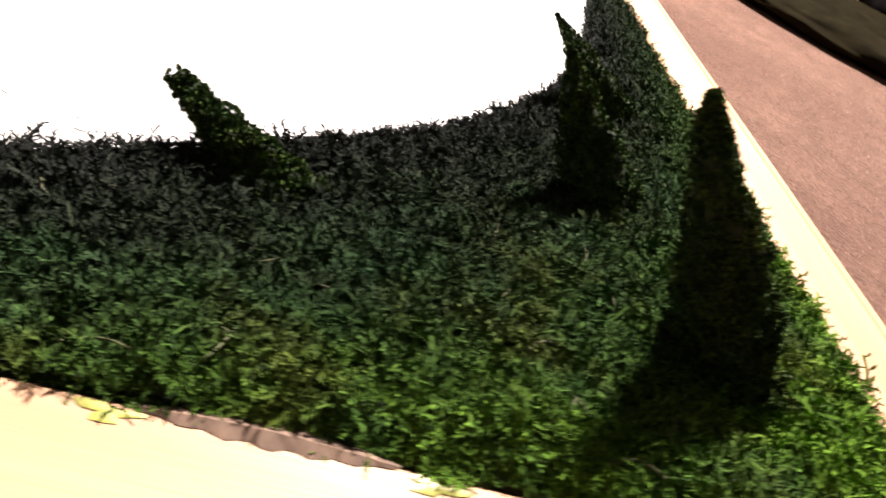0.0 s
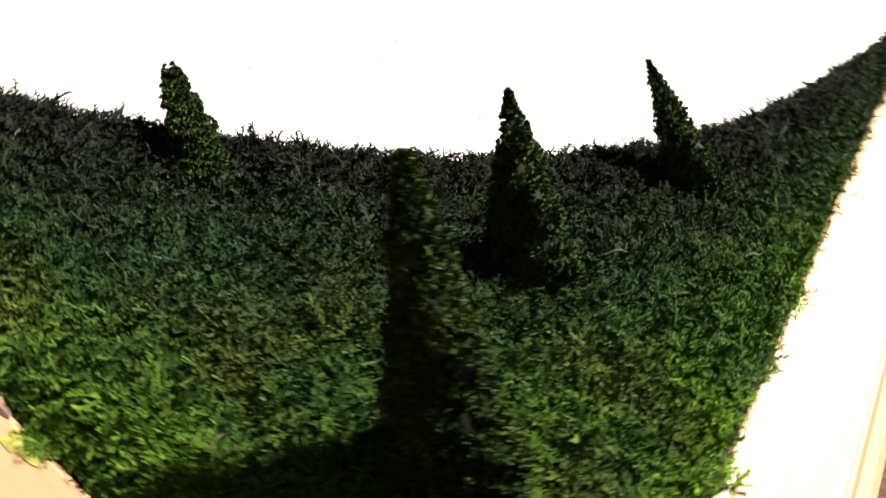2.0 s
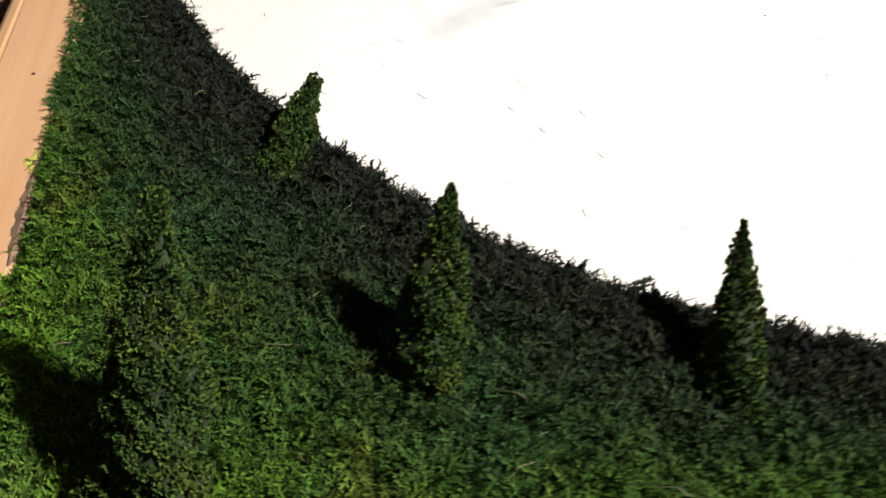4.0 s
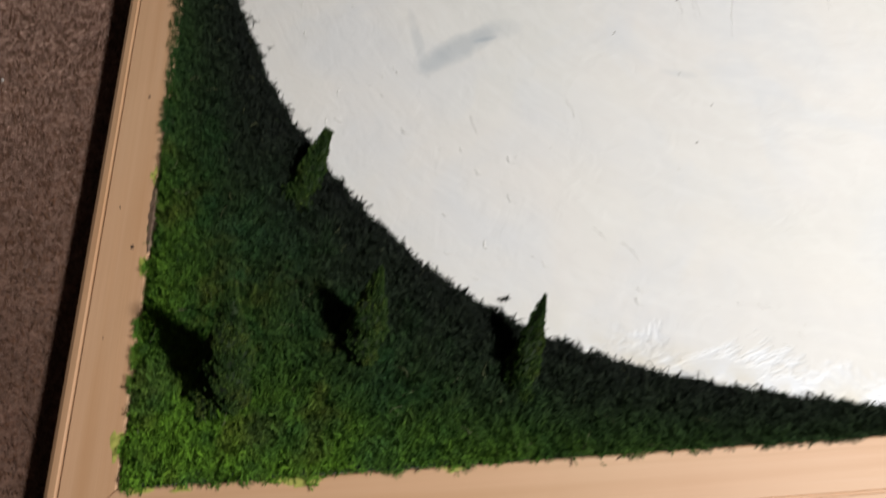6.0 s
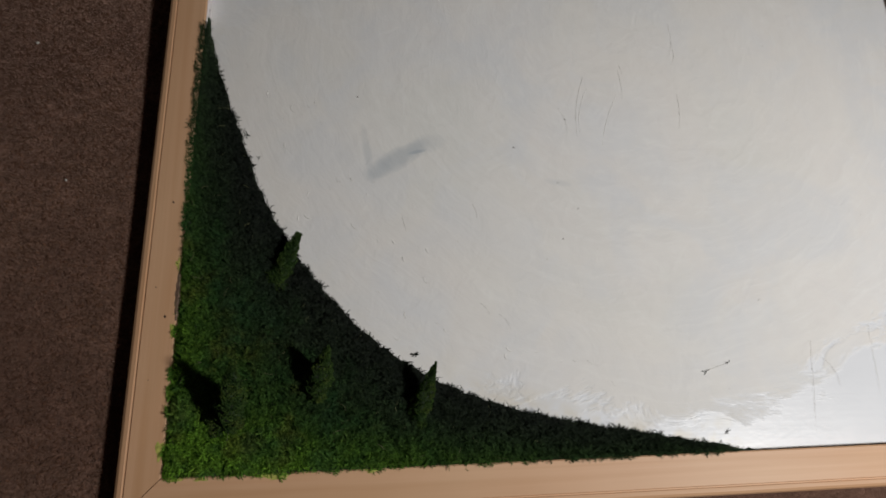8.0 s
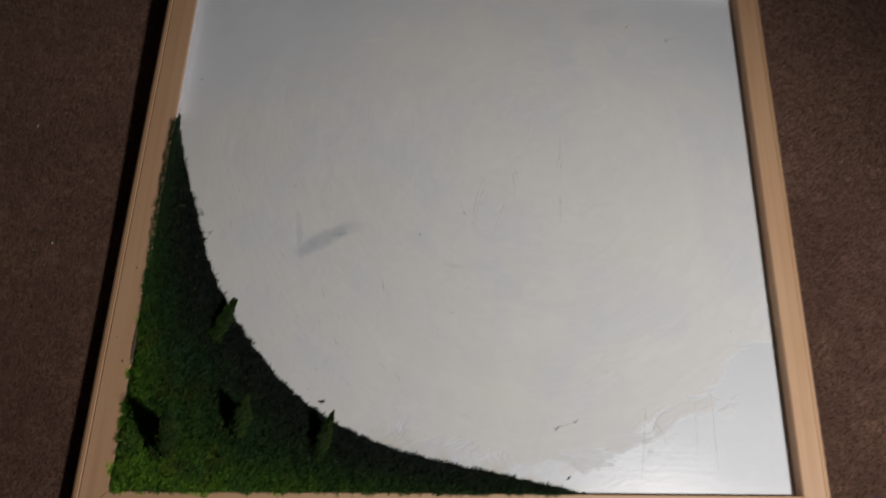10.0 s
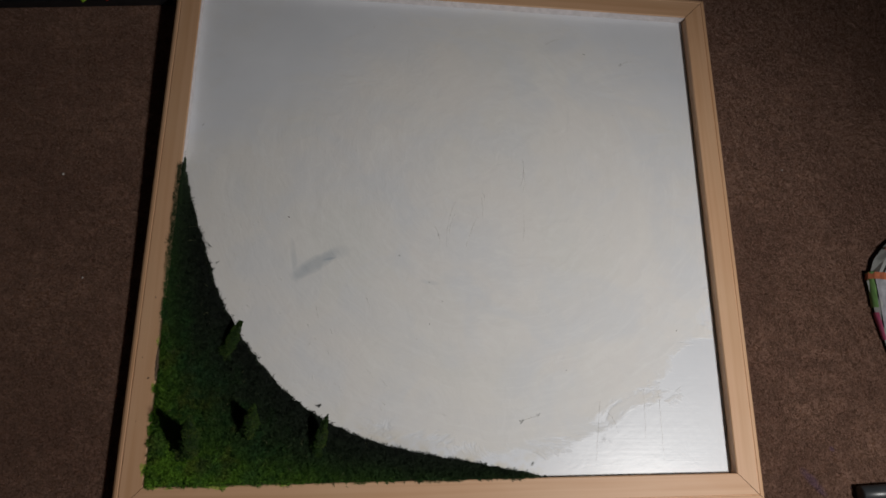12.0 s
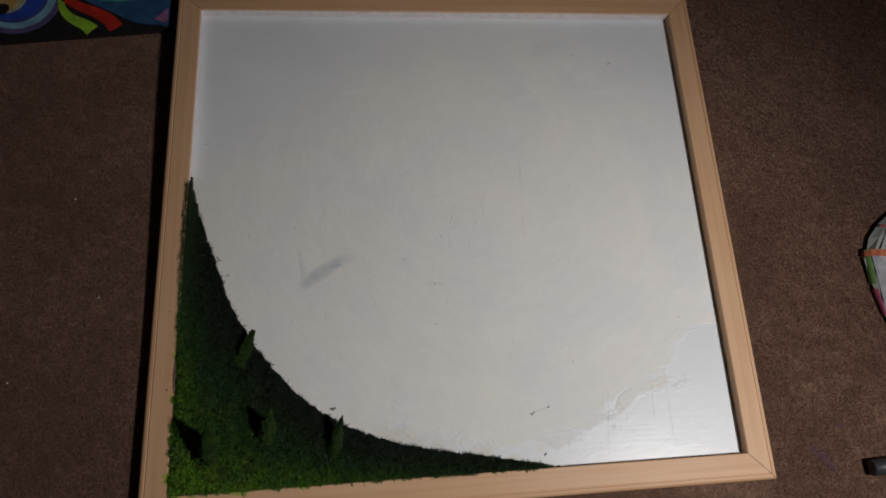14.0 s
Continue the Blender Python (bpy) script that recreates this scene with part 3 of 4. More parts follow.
# moss that creeps over the rails' inner edges
v1 = rng.uniform(-0.008, 0.298, 3400)
far1 = 0.0026 * smooth01((v1 - 0.12) / 0.08) + (0.0009 * np.sin(v1 * 190 + 2 * np.sin(v1 * 77)) + 0.0007 * np.sin(v1 * 530)) * (0.45 + 0.55 * smooth01((v1 - 0.1) / 0.05))
u1 = far1 * (1 - 1.6 * rng.random(len(v1)) ** 0.7)
ok1 = ~((v1 > 0.080) & (v1 < 0.124)) & (far1 > 0.0002)
left_ = np.column_stack([-0.0010 - u1, v1])[ok1]
vc = rng.uniform(0.10, 0.300, 2600)
climb = np.column_stack([rng.uniform(-0.0002, 0.0022, len(vc)) + 0.0040 * (vc - 0.28), vc, 0.003 + (TOP - 0.0025) * rng.random(len(vc)) ** 0.6])
v2 = rng.uniform(0.0, 0.345, 2600)
far2 = 0.0003 + 0.0008 * np.sin(v2 * 150 + 2 * np.sin(v2 * 61)) + 0.0006 * np.sin(v2 * 470)
u2 = far2 * (1 - 1.6 * rng.random(len(v2)) ** 0.7)
near_ = np.column_stack([v2, -0.0104 + 0.0183 * v2 - u2])[far2 > 0.0002]
over = np.concatenate([left_, near_])
oz = np.where((over[:, 0] < -0.0006) | (over[:, 1] < -0.0106 + 0.0183 * over[:, 0]), TOP + 0.0002, TOP - 0.0012)
over = np.concatenate([np.column_stack([over, oz]), climb])
creep = scatter("creeping_fronds", rng, over, np.tile([0.15, 0, 1], (len(over), 1)), rng.uniform(0.0014, 0.0028, len(over)), (4, 5, 6), 0.0, MOSS, 0.35)
tagged(creep, "moss creeping over the rails", kind="stuff")
onto(creep, moss)


# ---- the four moss cones ----
def moss_tree(base, tip, r0, r1, bulge, knob, count, label, seed):
    rg = np.random.default_rng(seed)
    b, t = np.array(base), np.array(tip)
    axis = t - b
    L = np.linalg.norm(axis)
    axis = axis / L
    s1 = np.cross(axis, [0.3, 1, 0.1])
    s1 /= np.linalg.norm(s1)
    s2 = np.cross(axis, s1)
    tree = tagged(new("moss_tree"), label, "miniature tree", "miniature trees in the moss")
    tree.location = base

    def radius(s, a):
        lump = 1 + 0.15 * np.sin(6 * a + 17 * s + seed) * np.sin(48 * s + 2.3 * a) + 0.10 * np.sin(3 * a + 9 * s + seed) + 0.08 * np.sin(23 * s + 2 * a + seed * 2) + 0.06 * np.sin(5 * a - 31 * s)
        return (r0 + (r1 - r0) * s ** bulge) * lump

    rings, sides = 14, 14
    V, F = [], []
    for i in range(rings):
        s = i / (rings - 1)
        for k in range(sides):
            a = 2 * math.pi * k / sides
            r = max(radius(s, a) - 0.0011, 0.0003)
            V.append(b + axis * L * 0.97 * s + r * (math.cos(a) * s1 + math.sin(a) * s2))
    for i in range(rings - 1):
        for k in range(sides):
            F.append((i * sides + k, i * sides + (k + 1) % sides, (i + 1) * sides + (k + 1) % sides, (i + 1) * sides + k))
    F.append(tuple(range((rings - 1) * sides, rings * sides)))
    # solid core in a very dark green, set in behind the leaves
    core = new("core", mesh_of("core", V, F, DARK_MOSS, True))
    onto(core, tree)
    s = 1 - rg.random(count) ** 0.62
    s = np.where(rg.random(count) < 0.05, rg.uniform(0.9, 1.0, count), s)
    a = rg.uniform(0, 2 * np.pi, count)
    r = np.maximum(radius(s, a) - 0.0007 - rg.uniform(0, 0.0007, count), 0.0001)
    out = np.cos(a)[:, None] * s1 + np.sin(a)[:, None] * s2
    P = b + axis * (L * s * 0.985)[:, None] + out * r[:, None]
    leaf = scatter("foliage", rg, P, out + axis * 0.35, rg.uniform(0.0020, 0.0032, count) * (1 - 0.3 * s) * knob, (7, 8, 9, 7, 10), -0.02, TREE, 0.4, True)
    onto(leaf, tree)
    tagged(leaf, "clumped olive-green moss leaves", kind="stuff")
    n_hair = count // 60
    hs, ha = rg.uniform(0.05, 0.8, n_hair), rg.uniform(0, 2 * np.pi, n_hair)
    ho = np.cos(ha)[:, None] * s1 + np.sin(ha)[:, None] * s2
    hair = scatter("stray_fuzz", rg, b + axis * (L * hs)[:, None] + ho * (radius(hs, ha) - 0.0008)[:, None], ho, rg.uniform(0.0016, 0.0030, n_hair), (2, 3, 3), 0.0, TREE, 0.9)
    onto(hair, tree)
    tagged(hair, "thin stray moss sprigs", kind="stuff")
    return tree


moss_tree((0.0326, 0.0165, 0.003), (0.0440, 0.0501, 0.0585), 0.0108, 0.0016, 1.55, 1.0, 3200, "tall slender cone of olive-green moss standing in the moss", 11)
moss_tree((0.0838, 0.0343, 0.003), (0.0945, 0.0606, 0.0423), 0.0090, 0.0010, 1.95, 0.9, 2300, "pointed cone of dark green moss standing in the moss", 12)
moss_tree((0.1465, 0.0175, 0.003), (0.1586, 0.0526, 0.0303), 0.0068, 0.0007, 2.1, 0.8, 1700, "thin pointed moss cone beside the curved white edge", 13)
moss_tree((0.0565, 0.1060, 0.003), (0.0728, 0.1388, 0.0178), 0.0078, 0.0023, 1.35, 0.9, 1800, "short blunt moss cone at the curved white edge", 14)


# ---- loose crumbs, stems, smears ----
def crumb(x, y, size, seed, z=0.0, label="stray crumb of dark moss on the white panel"):
    rg = np.random.default_rng(seed)
    ob = scatter("moss_crumb", rg, np.tile([x, y, z + size * 0.15], (3, 1)) + rg.normal(0, size * 0.15, (3, 3)) * [1, 1, 0.2],
                 np.tile([0.0, 0, 1], (3, 1)), np.full(3, size), (3, 4), 0.0, MOSS, 0.25)
    return tagged(ob, label, "moss crumb", "moss crumbs")


for k, (x, y, sz) in enumerate(((0.1500, 0.0625, 0.0045), (0.0325, 0.2165, 0.0035), (0.0415, 0.2000, 0.002),
                                (0.352, 0.008, 0.003), (0.0136, 0.3479, 0.0016), (0.344, 0.0479, 0.0025), (0.361, 0.0537, 0.002), (0.4736, 0.4489, 0.0018))):
    crumb(x, y, sz, 40 + k)


for k, (x, y, sz) in enumerate(((0.0696, -0.0094, 0.0046), (0.0652, -0.0109, 0.0050), (0.0534, -0.0101, 0.0042), (0.1207, -0.0098, 0.0030), (-0.0016, 0.0722, 0.0020),
                                (-0.0020, 0.0863, 0.0016), (-0.0018, 0.0924, 0.0015), (-0.0016, 0.1180, 0.0026))):
    crumb(x, y, sz, 70 + k, TOP, "small sprig of moss spilled onto the pine rail")


def ribbon(name, pts, width, mat, parent, label=""):
    """A thin curved strand through points."""
    cu = bpy.data.curves.new(name, "CURVE")
    cu.dimensions, cu.bevel_depth, cu.bevel_resolution, cu.resolution_u = "3D", width / 2, 1, 4
    sp = cu.splines.new("BEZIER")
    sp.bezier_points.add(len(pts) - 1)
    for bp, p in zip(sp.bezier_points, pts):
        bp.co, bp.handle_left_type, bp.handle_right_type = p, "AUTO", "AUTO"
    sp.bezier_points[-1].radius = 0.3
    ob = new(name, cu)
    me = bpy.data.meshes.new_from_object(ob)
    bpy.data.objects.remove(ob)
    me.materials.clear()
    me.materials.append(mat)
    ob = new(name, me)
    onto(ob, parent)
    if label:
        tagged(ob, label)
    return ob


STEM = plain("dry_stem", (0.10, 0.11, 0.045), 0.7, vary=0.4, scale=500)
rnd = random.Random(5)
made = 0
while made < 70:
    x, y = rnd.uniform(0.002, 0.26), rnd.uniform(-0.004, 0.24)
    d0 = float(depth_in(np.array(x), np.array(y)))
    if d0 < 0.003:
        continue
    a, ln = rnd.uniform(0, 6.28), rnd.uniform(0.005, 0.013)
    pts = []
    for k in range(4):
        u = (k / 3 - 0.5) * ln
        qx, qy = x + u * math.cos(a) + 0.12 * ln * math.sin(k * 2 + x * 900), y + u * math.sin(a)
        pts.append((qx, qy, float(height(np.array(qx), np.array(qy))) + 0.0006 + 0.0008 * math.sin(k + a)))
    ribbon("stem", pts, rnd.uniform(0.00022, 0.0004), STEM, moss)
    made += 1
# wisps that stand up along the curved edge
for k in range(46):
    phi = radians(188 + 80 * rnd.random())
    r = float(bound(np.array(phi))) + rnd.uniform(0.0, 0.002)
    x, y = CX + r * math.cos(phi), CY + r * math.sin(phi)
    zz = float(height(np.array(x), np.array(y)))
    inx, iny = -math.cos(phi), -math.sin(phi)
    t_, ln = rnd.uniform(-0.8, 0.8), rnd.uniform(0.0015, 0.0042)
    pts = [(x, y, zz - 0.001), (x + ln * 0.5 * (inx - iny * t_), y + ln * 0.5 * (iny + inx * t_), zz + ln * rnd.uniform(0.1, 0.4)),
           (x + ln * (inx - iny * t_ * 1.6), y + ln * (iny + inx * t_ * 1.6), zz + ln * rnd.uniform(0.0, 0.6))]
    ribbon("wisp", pts, rnd.uniform(0.0003, 0.0006), MOSS, moss)


def smear(x, y, rx, ry, z, mat, seed, name="glue_smear", label="dried yellow-green glue smear"):
    rg = random.Random(seed)
    bm = bmesh.new()
    top = []
    n_ = 18
    for i in range(n_):
        a = 2 * math.pi * i / n_
        k = 1 + 0.35 * math.sin(3 * a + seed) + rg.uniform(-0.25, 0.25)
        top.append(bm.verts.new((x + rx * k * math.cos(a), y + ry * k * math.sin(a), z)))
    mid = bm.verts.new((x, y, z + 0.0004))
    for i in range(n_):
        bm.faces.new((top[i], top[(i + 1) % n_], mid))
    return onto(part(name, bm, mat, None, label, True), board)


for k, (x, y, rx, ry) in enumerate(((-0.0035, 0.0055, 0.0022, 0.005), (0.0647, -0.0115, 0.005, 0.0014), (0.006, -0.0112, 0.004, 0.0014), 
                                    (0.021, -0.0115, 0.003, 0.0012), (0.0570, -0.0104, 0.004, 0.0016), (-0.0028, 0.1190, 0.0012, 0.0035), (-0.0030, 0.0770, 0.0011, 0.0040), (0.12, -0.0095, 0.005, 0.001))):
    smear(x, y, rx, ry, TOP + 0.0001, GLUE, k)
# a torn brown strip of wood where the moss has pulled away from the rail
bm = bmesh.new()
prev = None
for i in range(24):
    y = 0.082 + 0.035 * i / 23
    f = math.sin(math.pi * (i + 0.3) / 23.6) ** 0.8
    w = 0.0026 * f + 0.0005 * math.sin(i * 2.3) * f
    lip = -0.0014 - 0.0015 * f - 0.0004 * math.sin(i * 1.7 + 1) * f
    cur = [bm.verts.new((lip, y, TOP + 0.00012)), bm.verts.new((-0.0014 + w * 0.2, y, TOP + 0.0007 * f + 0.0002)), bm.verts.new((-0.0012 + w, y, TOP + 0.0002 - w * 0.25))]
    if prev:
        for k in range(2):
            bm.faces.new((prev[k], prev[k + 1], cur[k + 1], cur[k]))
    prev = cur
onto(part("torn_strip", bm, BARK, None, "torn brown strip of wood along the rail"), board)

# hairline cracks and scratches in the panel's paint
SCRATCH = plain("scratch", (0.47, 0.45, 0.42), 0.7, vary=0.3, scale=800)
RIDGE = plain("paint_ridge", (0.72, 0.71, 0.69), 0.5, vary=0.05, scale=200)
for (x0, y0, x1, y1, bow, mat_) in ((0.1896, 0.1674, 0.1923, 0.1566, 0.001, SCRATCH), (0.3547, 0.307, 0.3514, 0.2833, 0.002, RIDGE), (0.3089, 0.2842, 0.3107, 0.2742, 0.001, SCRATCH),
                                    (0.281, 0.262, 0.273, 0.224, -0.003, RIDGE), (0.304, 0.258, 0.288, 0.21, -0.002, RIDGE), (0.258, 0.245, 0.263, 0.225, 0.002, SCRATCH),
                                    (0.140, 0.158, 0.143, 0.146, 0.0, SCRATCH), (0.344, 0.0479, 0.3611, 0.0537, 0.0005, SCRATCH), (0.4283, 0.0586, 0.4399, 0.0369, 0.003, SCRATCH),
                                    (0.4237, 0.0684, 0.416, 0.0081, 0.0, SCRATCH), (0.485, 0.083, 0.4853, 0.0102, 0.0, RIDGE), (0.470, 0.081, 0.468, 0.03, 0.0, RIDGE),
                                    (0.3539, 0.3238, 0.3507, 0.2933, 0.002, SCRATCH), (0.3075, 0.2798, 0.3087, 0.2537, 0.001, SCRATCH), (0.2795, 0.2731, 0.2705, 0.2220, -0.003, SCRATCH),
                                    (0.3529, 0.2603, 0.3510, 0.2313, 0.001, SCRATCH), (0.4700, 0.4470, 0.4880, 0.4545, 0.001, SCRATCH), (0.386, 0.470, 0.402, 0.478, 0.001, SCRATCH),
                                    (0.205, 0.088, 0.212, 0.078, 0.001, SCRATCH), (0.192, 0.096, 0.198, 0.088, 0.001, SCRATCH)):
    nx_, ny_ = -(y1 - y0), x1 - x0
    ln = math.hypot(nx_, ny_)
    pts = [(x0 + (x1 - x0) * f + nx_ / ln * bow * math.sin(math.pi * f), y0 + (y1 - y0) * f + ny_ / ln * bow * math.sin(math.pi * f), 0.0) for f in (0, 0.3, 0.65, 1)]
    ribbon("scratch", pts, 0.00026 if mat_ is SCRATCH else 0.0004, mat_, board)
for k, (x, y) in enumerate(((0.3908, 0.0978), (0.1376, 0.5172), (0.1085, 0.2497), (0.2527, 0.1847), (0.262, 0.236), (0.222, 0.212), (0.266, 0.165), (0.253, 0.142), (0.43, 0.46), (0.51, 0.14))):
    smear(x, y, 0.0004 + 0.0002 * (k % 3), 0.0004, 0.00005, KNOT, 60 + k, "speck", "tiny dark speck stuck in the paint")


# thick dabs of paint beside the moss
for k in range(46):
    phi, rr = radians(rnd.uniform(192, 262)), rnd.uniform(0.006, 0.075)
    r = float(bound(np.array(phi))) - rr
    x, y = CX + r * math.cos(phi), CY + r * math.sin(phi)
    a = phi + radians(90) + rnd.uniform(-0.7, 0.7)
    ln = rnd.uniform(0.001, 0.004)
    pts = [(x + ln * f * math.cos(a + 0.4 * f), y + ln * f * math.sin(a + 0.4 * f), -0.00005) for f in (-1, 0, 1)]
    ribbon("paint_dab", pts, rnd.uniform(0.0003, 0.0008), RIDGE, board)


# ---- the carpet's pile where the camera passes near ----
def pile(count, x0, x1, y0, y1, rg):
    x, y = rg.uniform(x0, x1, count), rg.uniform(y0, y1, count)
    clear = (x < -0.028) | (x > 0.578) | (y < -0.037) | (y > 0.542)
    return np.stack([x, y], 1)[clear]


rg = np.random.default_rng(21)
P = np.concatenate([pile(105000, -0.34, -0.026, -0.08, 0.58, rg), pile(95000, 0.576, 0.86, -0.08, 0.58, rg)])
n = len(P)
a, w = rg.uniform(0, 2 * np.pi, n), rg.uniform(0.00022, 0.00045, n)
lean_, hgt = rg.normal(0, 0.0015, (n, 2)), rg.uniform(0.0005, 0.0016, n)
side = np.stack([np.cos(a) * w, np.sin(a) * w, np.zeros(n)], 1)
level = FLOOR - 0.012 * smooth01((P[:, 1] - 0.12) / 0.38)
foot = np.column_stack([P, level - 0.0002])
top = np.column_stack([P + lean_, level + hgt])
V = np.stack([foot - side, foot + side, top + side * 0.7, top - side * 0.7], 1).reshape(-1, 3)
me = bpy.data.meshes.new("carpet_pile")
me.vertices.add(len(V))
me.vertices.foreach_set("co", V.ravel())
me.loops.add(4 * n)
me.loops.foreach_set("vertex_index", np.arange(4 * n))
me.polygons.add(n)
me.polygons.foreach_set("loop_start", np.arange(n) * 4)
me.materials.append(FIBRE)
me.update()
tagged(new("carpet_pile", me), "short brown carpet fibres", "carpet pile", kind="stuff")
LINT = plain("lint", (0.6, 0.58, 0.55), 0.8, scale=900)
for k, (x, y) in enumerate(((-0.0845, 0.1818), (-0.16, 0.10), (-0.12, 0.29), (0.66, 0.33))):
    bm = bmesh.new()
    bmesh.ops.create_icosphere(bm, subdivisions=1, radius=0.0009)
    for v in bm.verts:
        v.co = Vector((v.co.x * rnd.uniform(0.7, 1.6), v.co.y * rnd.uniform(0.7, 1.4), v.co.z * 0.6)) + Vector((x, y, ground(x, y) + 0.0016))
    tagged(part("lint", bm, LINT), "tiny pale fleck of lint on the carpet", "lint", "flecks of lint")

# ---- the painted canvas beyond the frame ----
BLACK = plain("black_paint", (0.012, 0.012, 0.014), 0.45, vary=0.3, scale=120)
canvas_pose = pose(-0.0361, 0.5000, ground(0, 0.5), 0, 0, 5.6)
canvas = tagged(new("canvas_painting"), "black canvas painted with bright swirls, lying on the carpet", "painting")
canvas.matrix_world = canvas_pose
part("canvas", box(-0.42, 0.0, 0.0005, 0.0, 0.32, 0.014, 0.0015), BLACK, canvas)


def paint_shape(pts, color, level, label):
    """A flat stroke of paint on the canvas, from its outline."""
    bm = bmesh.new()
    z0 = 0.0141 + 0.0003 * level
    bm.faces.new([bm.verts.new((x, y, z0)) for x, y in pts])
    geo = bmesh.ops.extrude_face_region(bm, geom=bm.faces[:])
    for v in geo["geom"]:
        if isinstance(v, bmesh.types.BMVert):
            v.co.z += 0.0003
    return part("paint_stroke", bm, plain("paint", color, 0.4, vary=0.25, scale=90), canvas, label)


def arc(cx, cy, rx, ry, n_=30):
    return [(cx + rx * math.cos(2 * math.pi * i / n_), cy + ry * math.sin(2 * math.pi * i / n_)) for i in range(n_)]


def stroke(spine, w0, w1):
    left, right = [], []
    for i, (x, y) in enumerate(spine):
        a_, b_ = spine[max(i - 1, 0)], spine[min(i + 1, len(spine) - 1)]
        dx_, dy_ = b_[0] - a_[0], b_[1] - a_[1]
        l_ = math.hypot(dx_, dy_)
        w_ = (w0 + (w1 - w0) * i / (len(spine) - 1)) / 2
        left.append((x - dy_ / l_ * w_, y + dx_ / l_ * w_))
        right.append((x + dy_ / l_ * w_, y - dx_ / l_ * w_))
    return left + right[::-1]


def curve(points, steps=5):
    """A smooth line through points."""
    out_ = []
    for i in range(len(points) - 1):
        p0, p1, p2, p3 = [Vector(points[min(max(k, 0), len(points) - 1)]) for k in (i - 1, i, i + 1, i + 2)]
        for j in range(steps):
            t = j / steps
            q = 0.5 * (2 * p1 + (p2 - p0) * t + (2 * p0 - 5 * p1 + 4 * p2 - p3) * t * t + (3 * p1 - p0 - 3 * p2 + p3) * t ** 3)
            out_.append((q.x, q.y))
    return out_ + [tuple(points[-1])]


for lvl, (cx_, cy_, r_, c_, nm) in enumerate(((-0.165, 0.053, 0.0475, (0.085, 0.07, 0.17), "dull violet ring"), (-0.166, 0.0545, 0.0425, (0.18, 0.34, 0.46), "pale blue ring"),
                                              (-0.168, 0.056, 0.0365, (0.04, 0.06, 0.20), "dusky blue ring"), (-0.169, 0.057, 0.0335, (0.025, 0.055, 0.34), "deep blue disc"),
                                              (-0.177, 0.054, 0.0215, (0.30, 0.33, 0.22), "sage green centre"), (-0.180, 0.050, 0.0155, (0.42, 0.26, 0.10), "ochre centre"),
                                              (-0.181, 0.038, 0.0070, (0.01, 0.01, 0.012), "black dot"))):
    paint_shape(arc(cx_, cy_, r_, r_ * 1.02), c_, lvl, nm)
paint_shape(stroke(curve([(-0.119, 0.066), (-0.1193, 0.045), (-0.116, 0.031), (-0.1067, 0.019), (-0.0932, 0.010), (-0.0850, 0.0015)]), 0.004, 0.016), (0.24, 0.42, 0.03), 1, "curling lime green stroke")
paint_shape(stroke(curve([(-0.128, 0.060), (-0.1131, 0.0455), (-0.0985, 0.0350), (-0.0825, 0.0260), (-0.0670, 0.0140), (-0.0590, 0.0022)]), 0.007, 0.017), (0.38, 0.022, 0.014), 1, "curling scarlet stroke")
paint_shape(curve([(-0.098, 0.058), (-0.0934, 0.0435), (-0.0686, 0.0277), (-0.0378, 0.0080), (-0.0120, 0.0030), (-0.0012, 0.0060), (-0.0012, 0.09), (-0.06, 0.09)]), (0.025, 0.075, 0.16), 0, "deep blue-green field")
paint_shape(stroke(curve([(-0.088, 0.047), (-0.060, 0.041), (-0.030, 0.043), (-0.006, 0.052)]), 0.004, 0.008), (0.05, 0.22, 0.20), 1, "thin turquoise streak")
paint_shape([(-0.0165, 0.0105), (-0.0015, 0.0240), (-0.0015, 0.0085), (-0.006, 0.0045)], (0.24, 0.10, 0.22), 2, "mauve corner")
paint_shape(stroke([(-0.40, 0.03), (-0.33, 0.08), (-0.27, 0.20)], 0.02, 0.03), (0.30, 0.05, 0.20), 1, "magenta stroke")

# ---- the felt marker ----
marker = tagged(new("marker_pen"), "dark grey felt marker lying on the carpet", "marker pen")
marker.matrix_world = pose(0.6812, -0.0208, FLOOR + 0.0092, 0, 0, 2)
GREY = plain("grey_plastic", (0.035, 0.038, 0.042), 0.35, vary=0.15, scale=90)
part("cap", lathe([(0.0, 0.0066), (0.0008, 0.0080), (0.03, 0.0086), (0.044, 0.0087), (0.0445, 0.0082)], 28), GREY, marker, "dark grey cap", True)
part("barrel", lathe([(0.0445, 0.0078), (0.045, 0.0083), (0.115, 0.0083), (0.118, 0.0074), (0.122, 0.0070), (0.1225, 0.0062)], 28), plain("barrel_plastic", (0.02, 0.02, 0.022), 0.4), marker, "", True)

# ---- the crumpled plastic bottle ----
bottle = tagged(new("plastic_bottle"), "crumpled clear plastic bottle with a torn colourful label", "bottle")
bottle.matrix_world = pose(0.7565, 0.110, ground(0, 0.19) + 0.006, 0, 0, 74) @ Matrix.Diagonal((1, 1, 0.42, 1))
clear = Nodes("clear_plastic", 0.18, 0.5)
clear.color(clear.ramp(clear.noise(clear.coords(), 40, 3), [(0.3, (0.36, 0.38, 0.36)), (0.7, (0.55, 0.56, 0.55))]))
clear.bsdf.inputs["Transmission Weight"].default_value = 0.1
SHAPE = [(0.0, 0.008), (0.004, 0.014), (0.03, 0.027), (0.055, 0.038), (0.078, 0.0455), (0.088, 0.046), (0.105, 0.041), (0.125, 0.031), (0.142, 0.018), (0.150, 0.0125), (0.166, 0.0125)]
flat = lathe(SHAPE, 13, 0.05, 3)
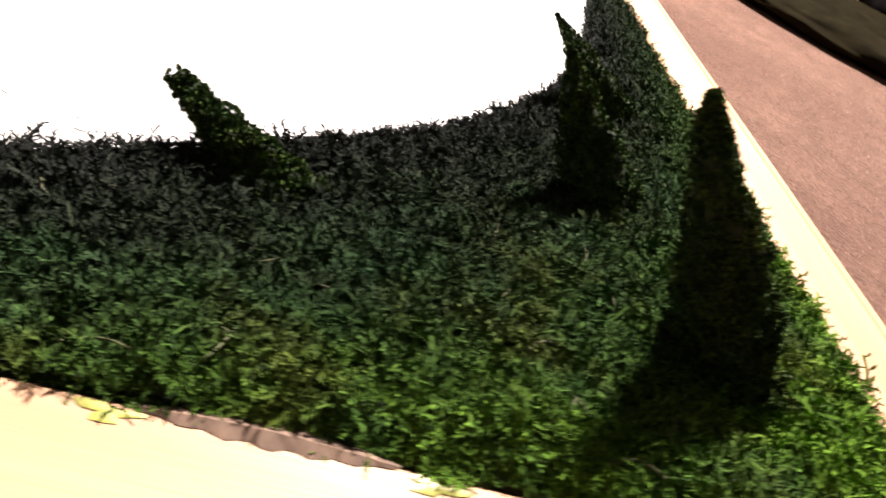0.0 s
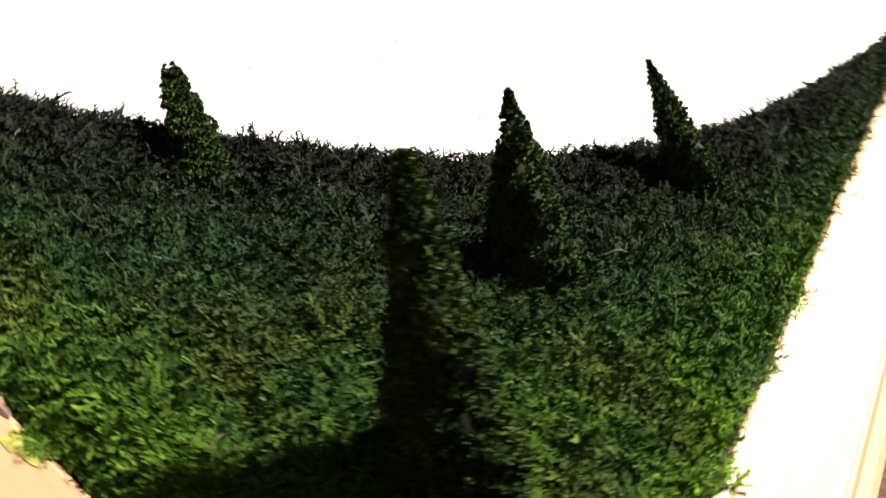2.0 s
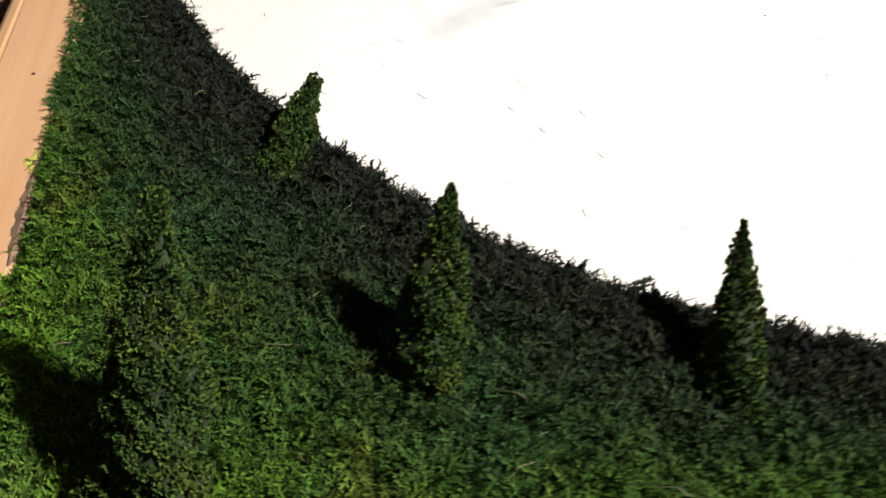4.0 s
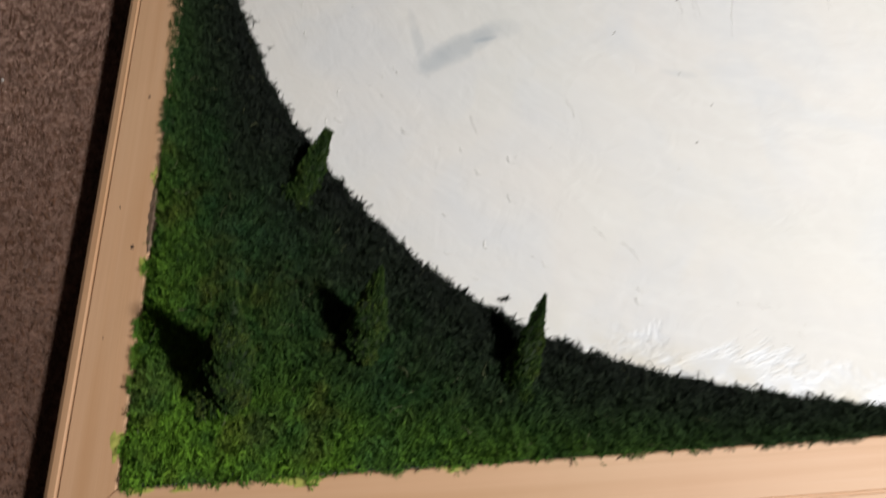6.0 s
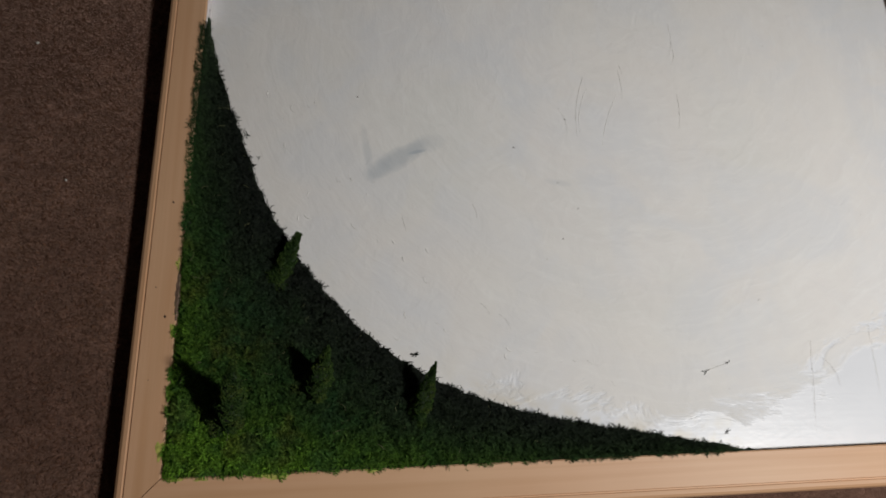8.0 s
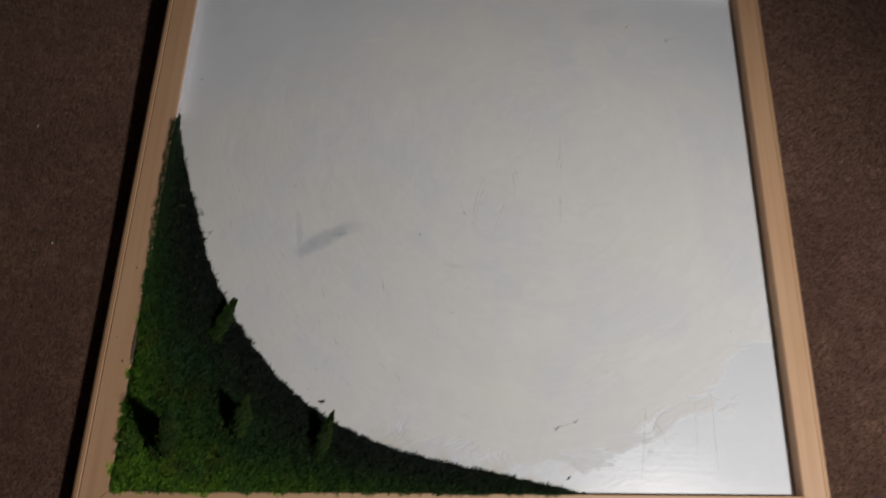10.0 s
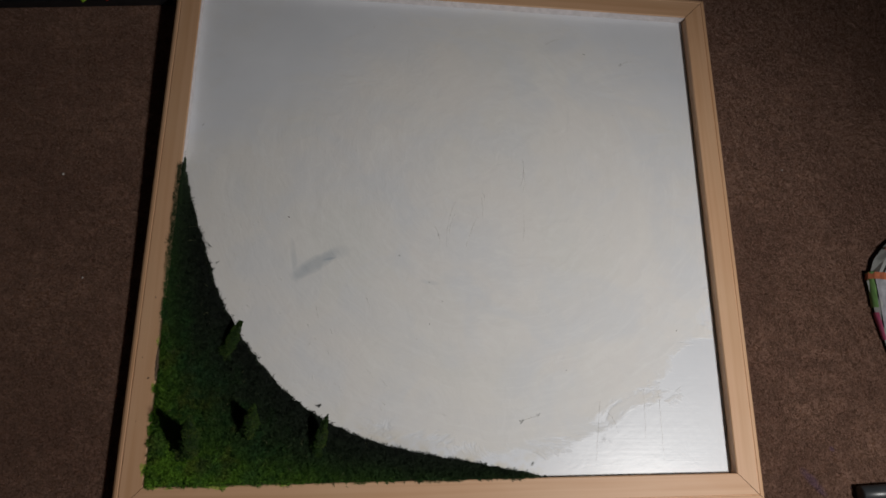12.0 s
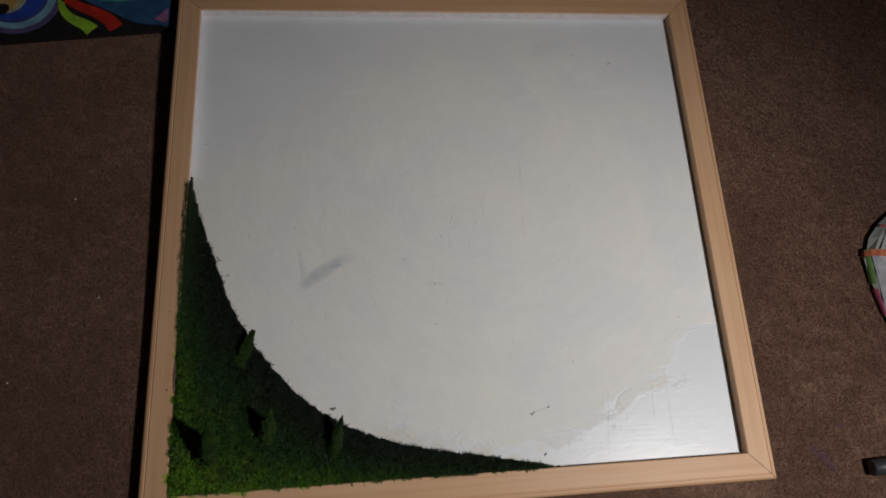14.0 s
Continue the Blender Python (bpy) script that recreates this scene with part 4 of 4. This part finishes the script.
for v in flat.verts:
    v.co.z *= 1.0 if v.co.z > 0 else 0.25
part("body", flat, clear.mat, bottle, "clear crumpled plastic")
part("cap", lathe([(0.158, 0.0145), (0.159, 0.0155), (0.174, 0.0155), (0.1745, 0.0145)], 24), plain("white_cap", (0.55, 0.55, 0.55), 0.4), bottle, "pale screw cap")


def girth(x):
    return float(np.interp(x, [p[0] for p in SHAPE], [p[1] for p in SHAPE])) * 1.04


def label_band(x0, x1, a0, a1, color, text):
    bm = bmesh.new()
    steps = 7
    prev_ = None
    for i in range(steps + 1):
        a_ = radians(a0 + (a1 - a0) * i / steps)
        cur_ = [bm.verts.new((x, (r + 0.0012) * math.cos(a_), (r + 0.0012) * math.sin(a_))) for x, r in ((x0, girth(x0)), (x1, girth(x1)))]
        if prev_:
            bm.faces.new((prev_[0], prev_[1], cur_[1], cur_[0]))
        prev_ = cur_
    part("label", bm, plain("label_print", color, 0.35, vary=0.25, scale=140), bottle, text)


label_band(0.030, 0.080, 25, 80, (0.34, 0.34, 0.37), "grey printed label")
label_band(0.080, 0.088, -10, 105, (0.50, 0.16, 0.08), "orange label stripe")
label_band(0.088, 0.125, 40, 95, (0.42, 0.42, 0.42), "pale label with a dark print")
label_band(0.098, 0.108, 58, 70, (0.14, 0.15, 0.15), "dark print block")
label_band(0.118, 0.122, 20, 60, (0.45, 0.14, 0.14), "red print line")
label_band(0.050, 0.088, -8, 22, (0.16, 0.30, 0.10), "green label field")
label_band(0.018, 0.045, -10, 20, (0.40, 0.08, 0.16), "magenta label corner")

# ---- a dark olive heap and a black cloth on the carpet in front of the frame ----
def heap(name, x, y, turn, a, b, h, color, label, seed):
    bm = bmesh.new()
    bmesh.ops.create_icosphere(bm, subdivisions=5, radius=1)
    shift = Vector((seed * 3.1, seed * 1.7, 0))
    for v in bm.verts:
        f = 1 + 0.12 * noise.noise(v.co * 2.1 + shift) + 0.05 * noise.noise(v.co * 6 + shift)
        fold = 0.10 * noise.noise(Vector((v.co.x * 3, v.co.y * 9, seed)))
        v.co = Vector((v.co.x * a * f, v.co.y * b * f, max((v.co.z + 0.55 + fold) * h * f / 1.55, 0.0)))
    ob = part(name, bm, plain(name + "_surface", color, 0.95, vary=0.4, scale=70, spec=0.03), None, "", True)
    ob.matrix_world = pose(x, y, FLOOR, 0, 0, turn)
    return tagged(ob, label, "cloth")


# the low olive heap stands in for a dark area of unknown make
heap("olive_heap", 0.505, -0.226, 32, 0.20, 0.086, 0.022, (0.007, 0.0055, 0.002), "low crumpled dark olive heap on the carpet", 1)
heap("black_cloth", 0.560, -0.375, -18, 0.22, 0.080, 0.11, (0.003, 0.003, 0.003), "slumped black cloth heaped on the carpet", 2)
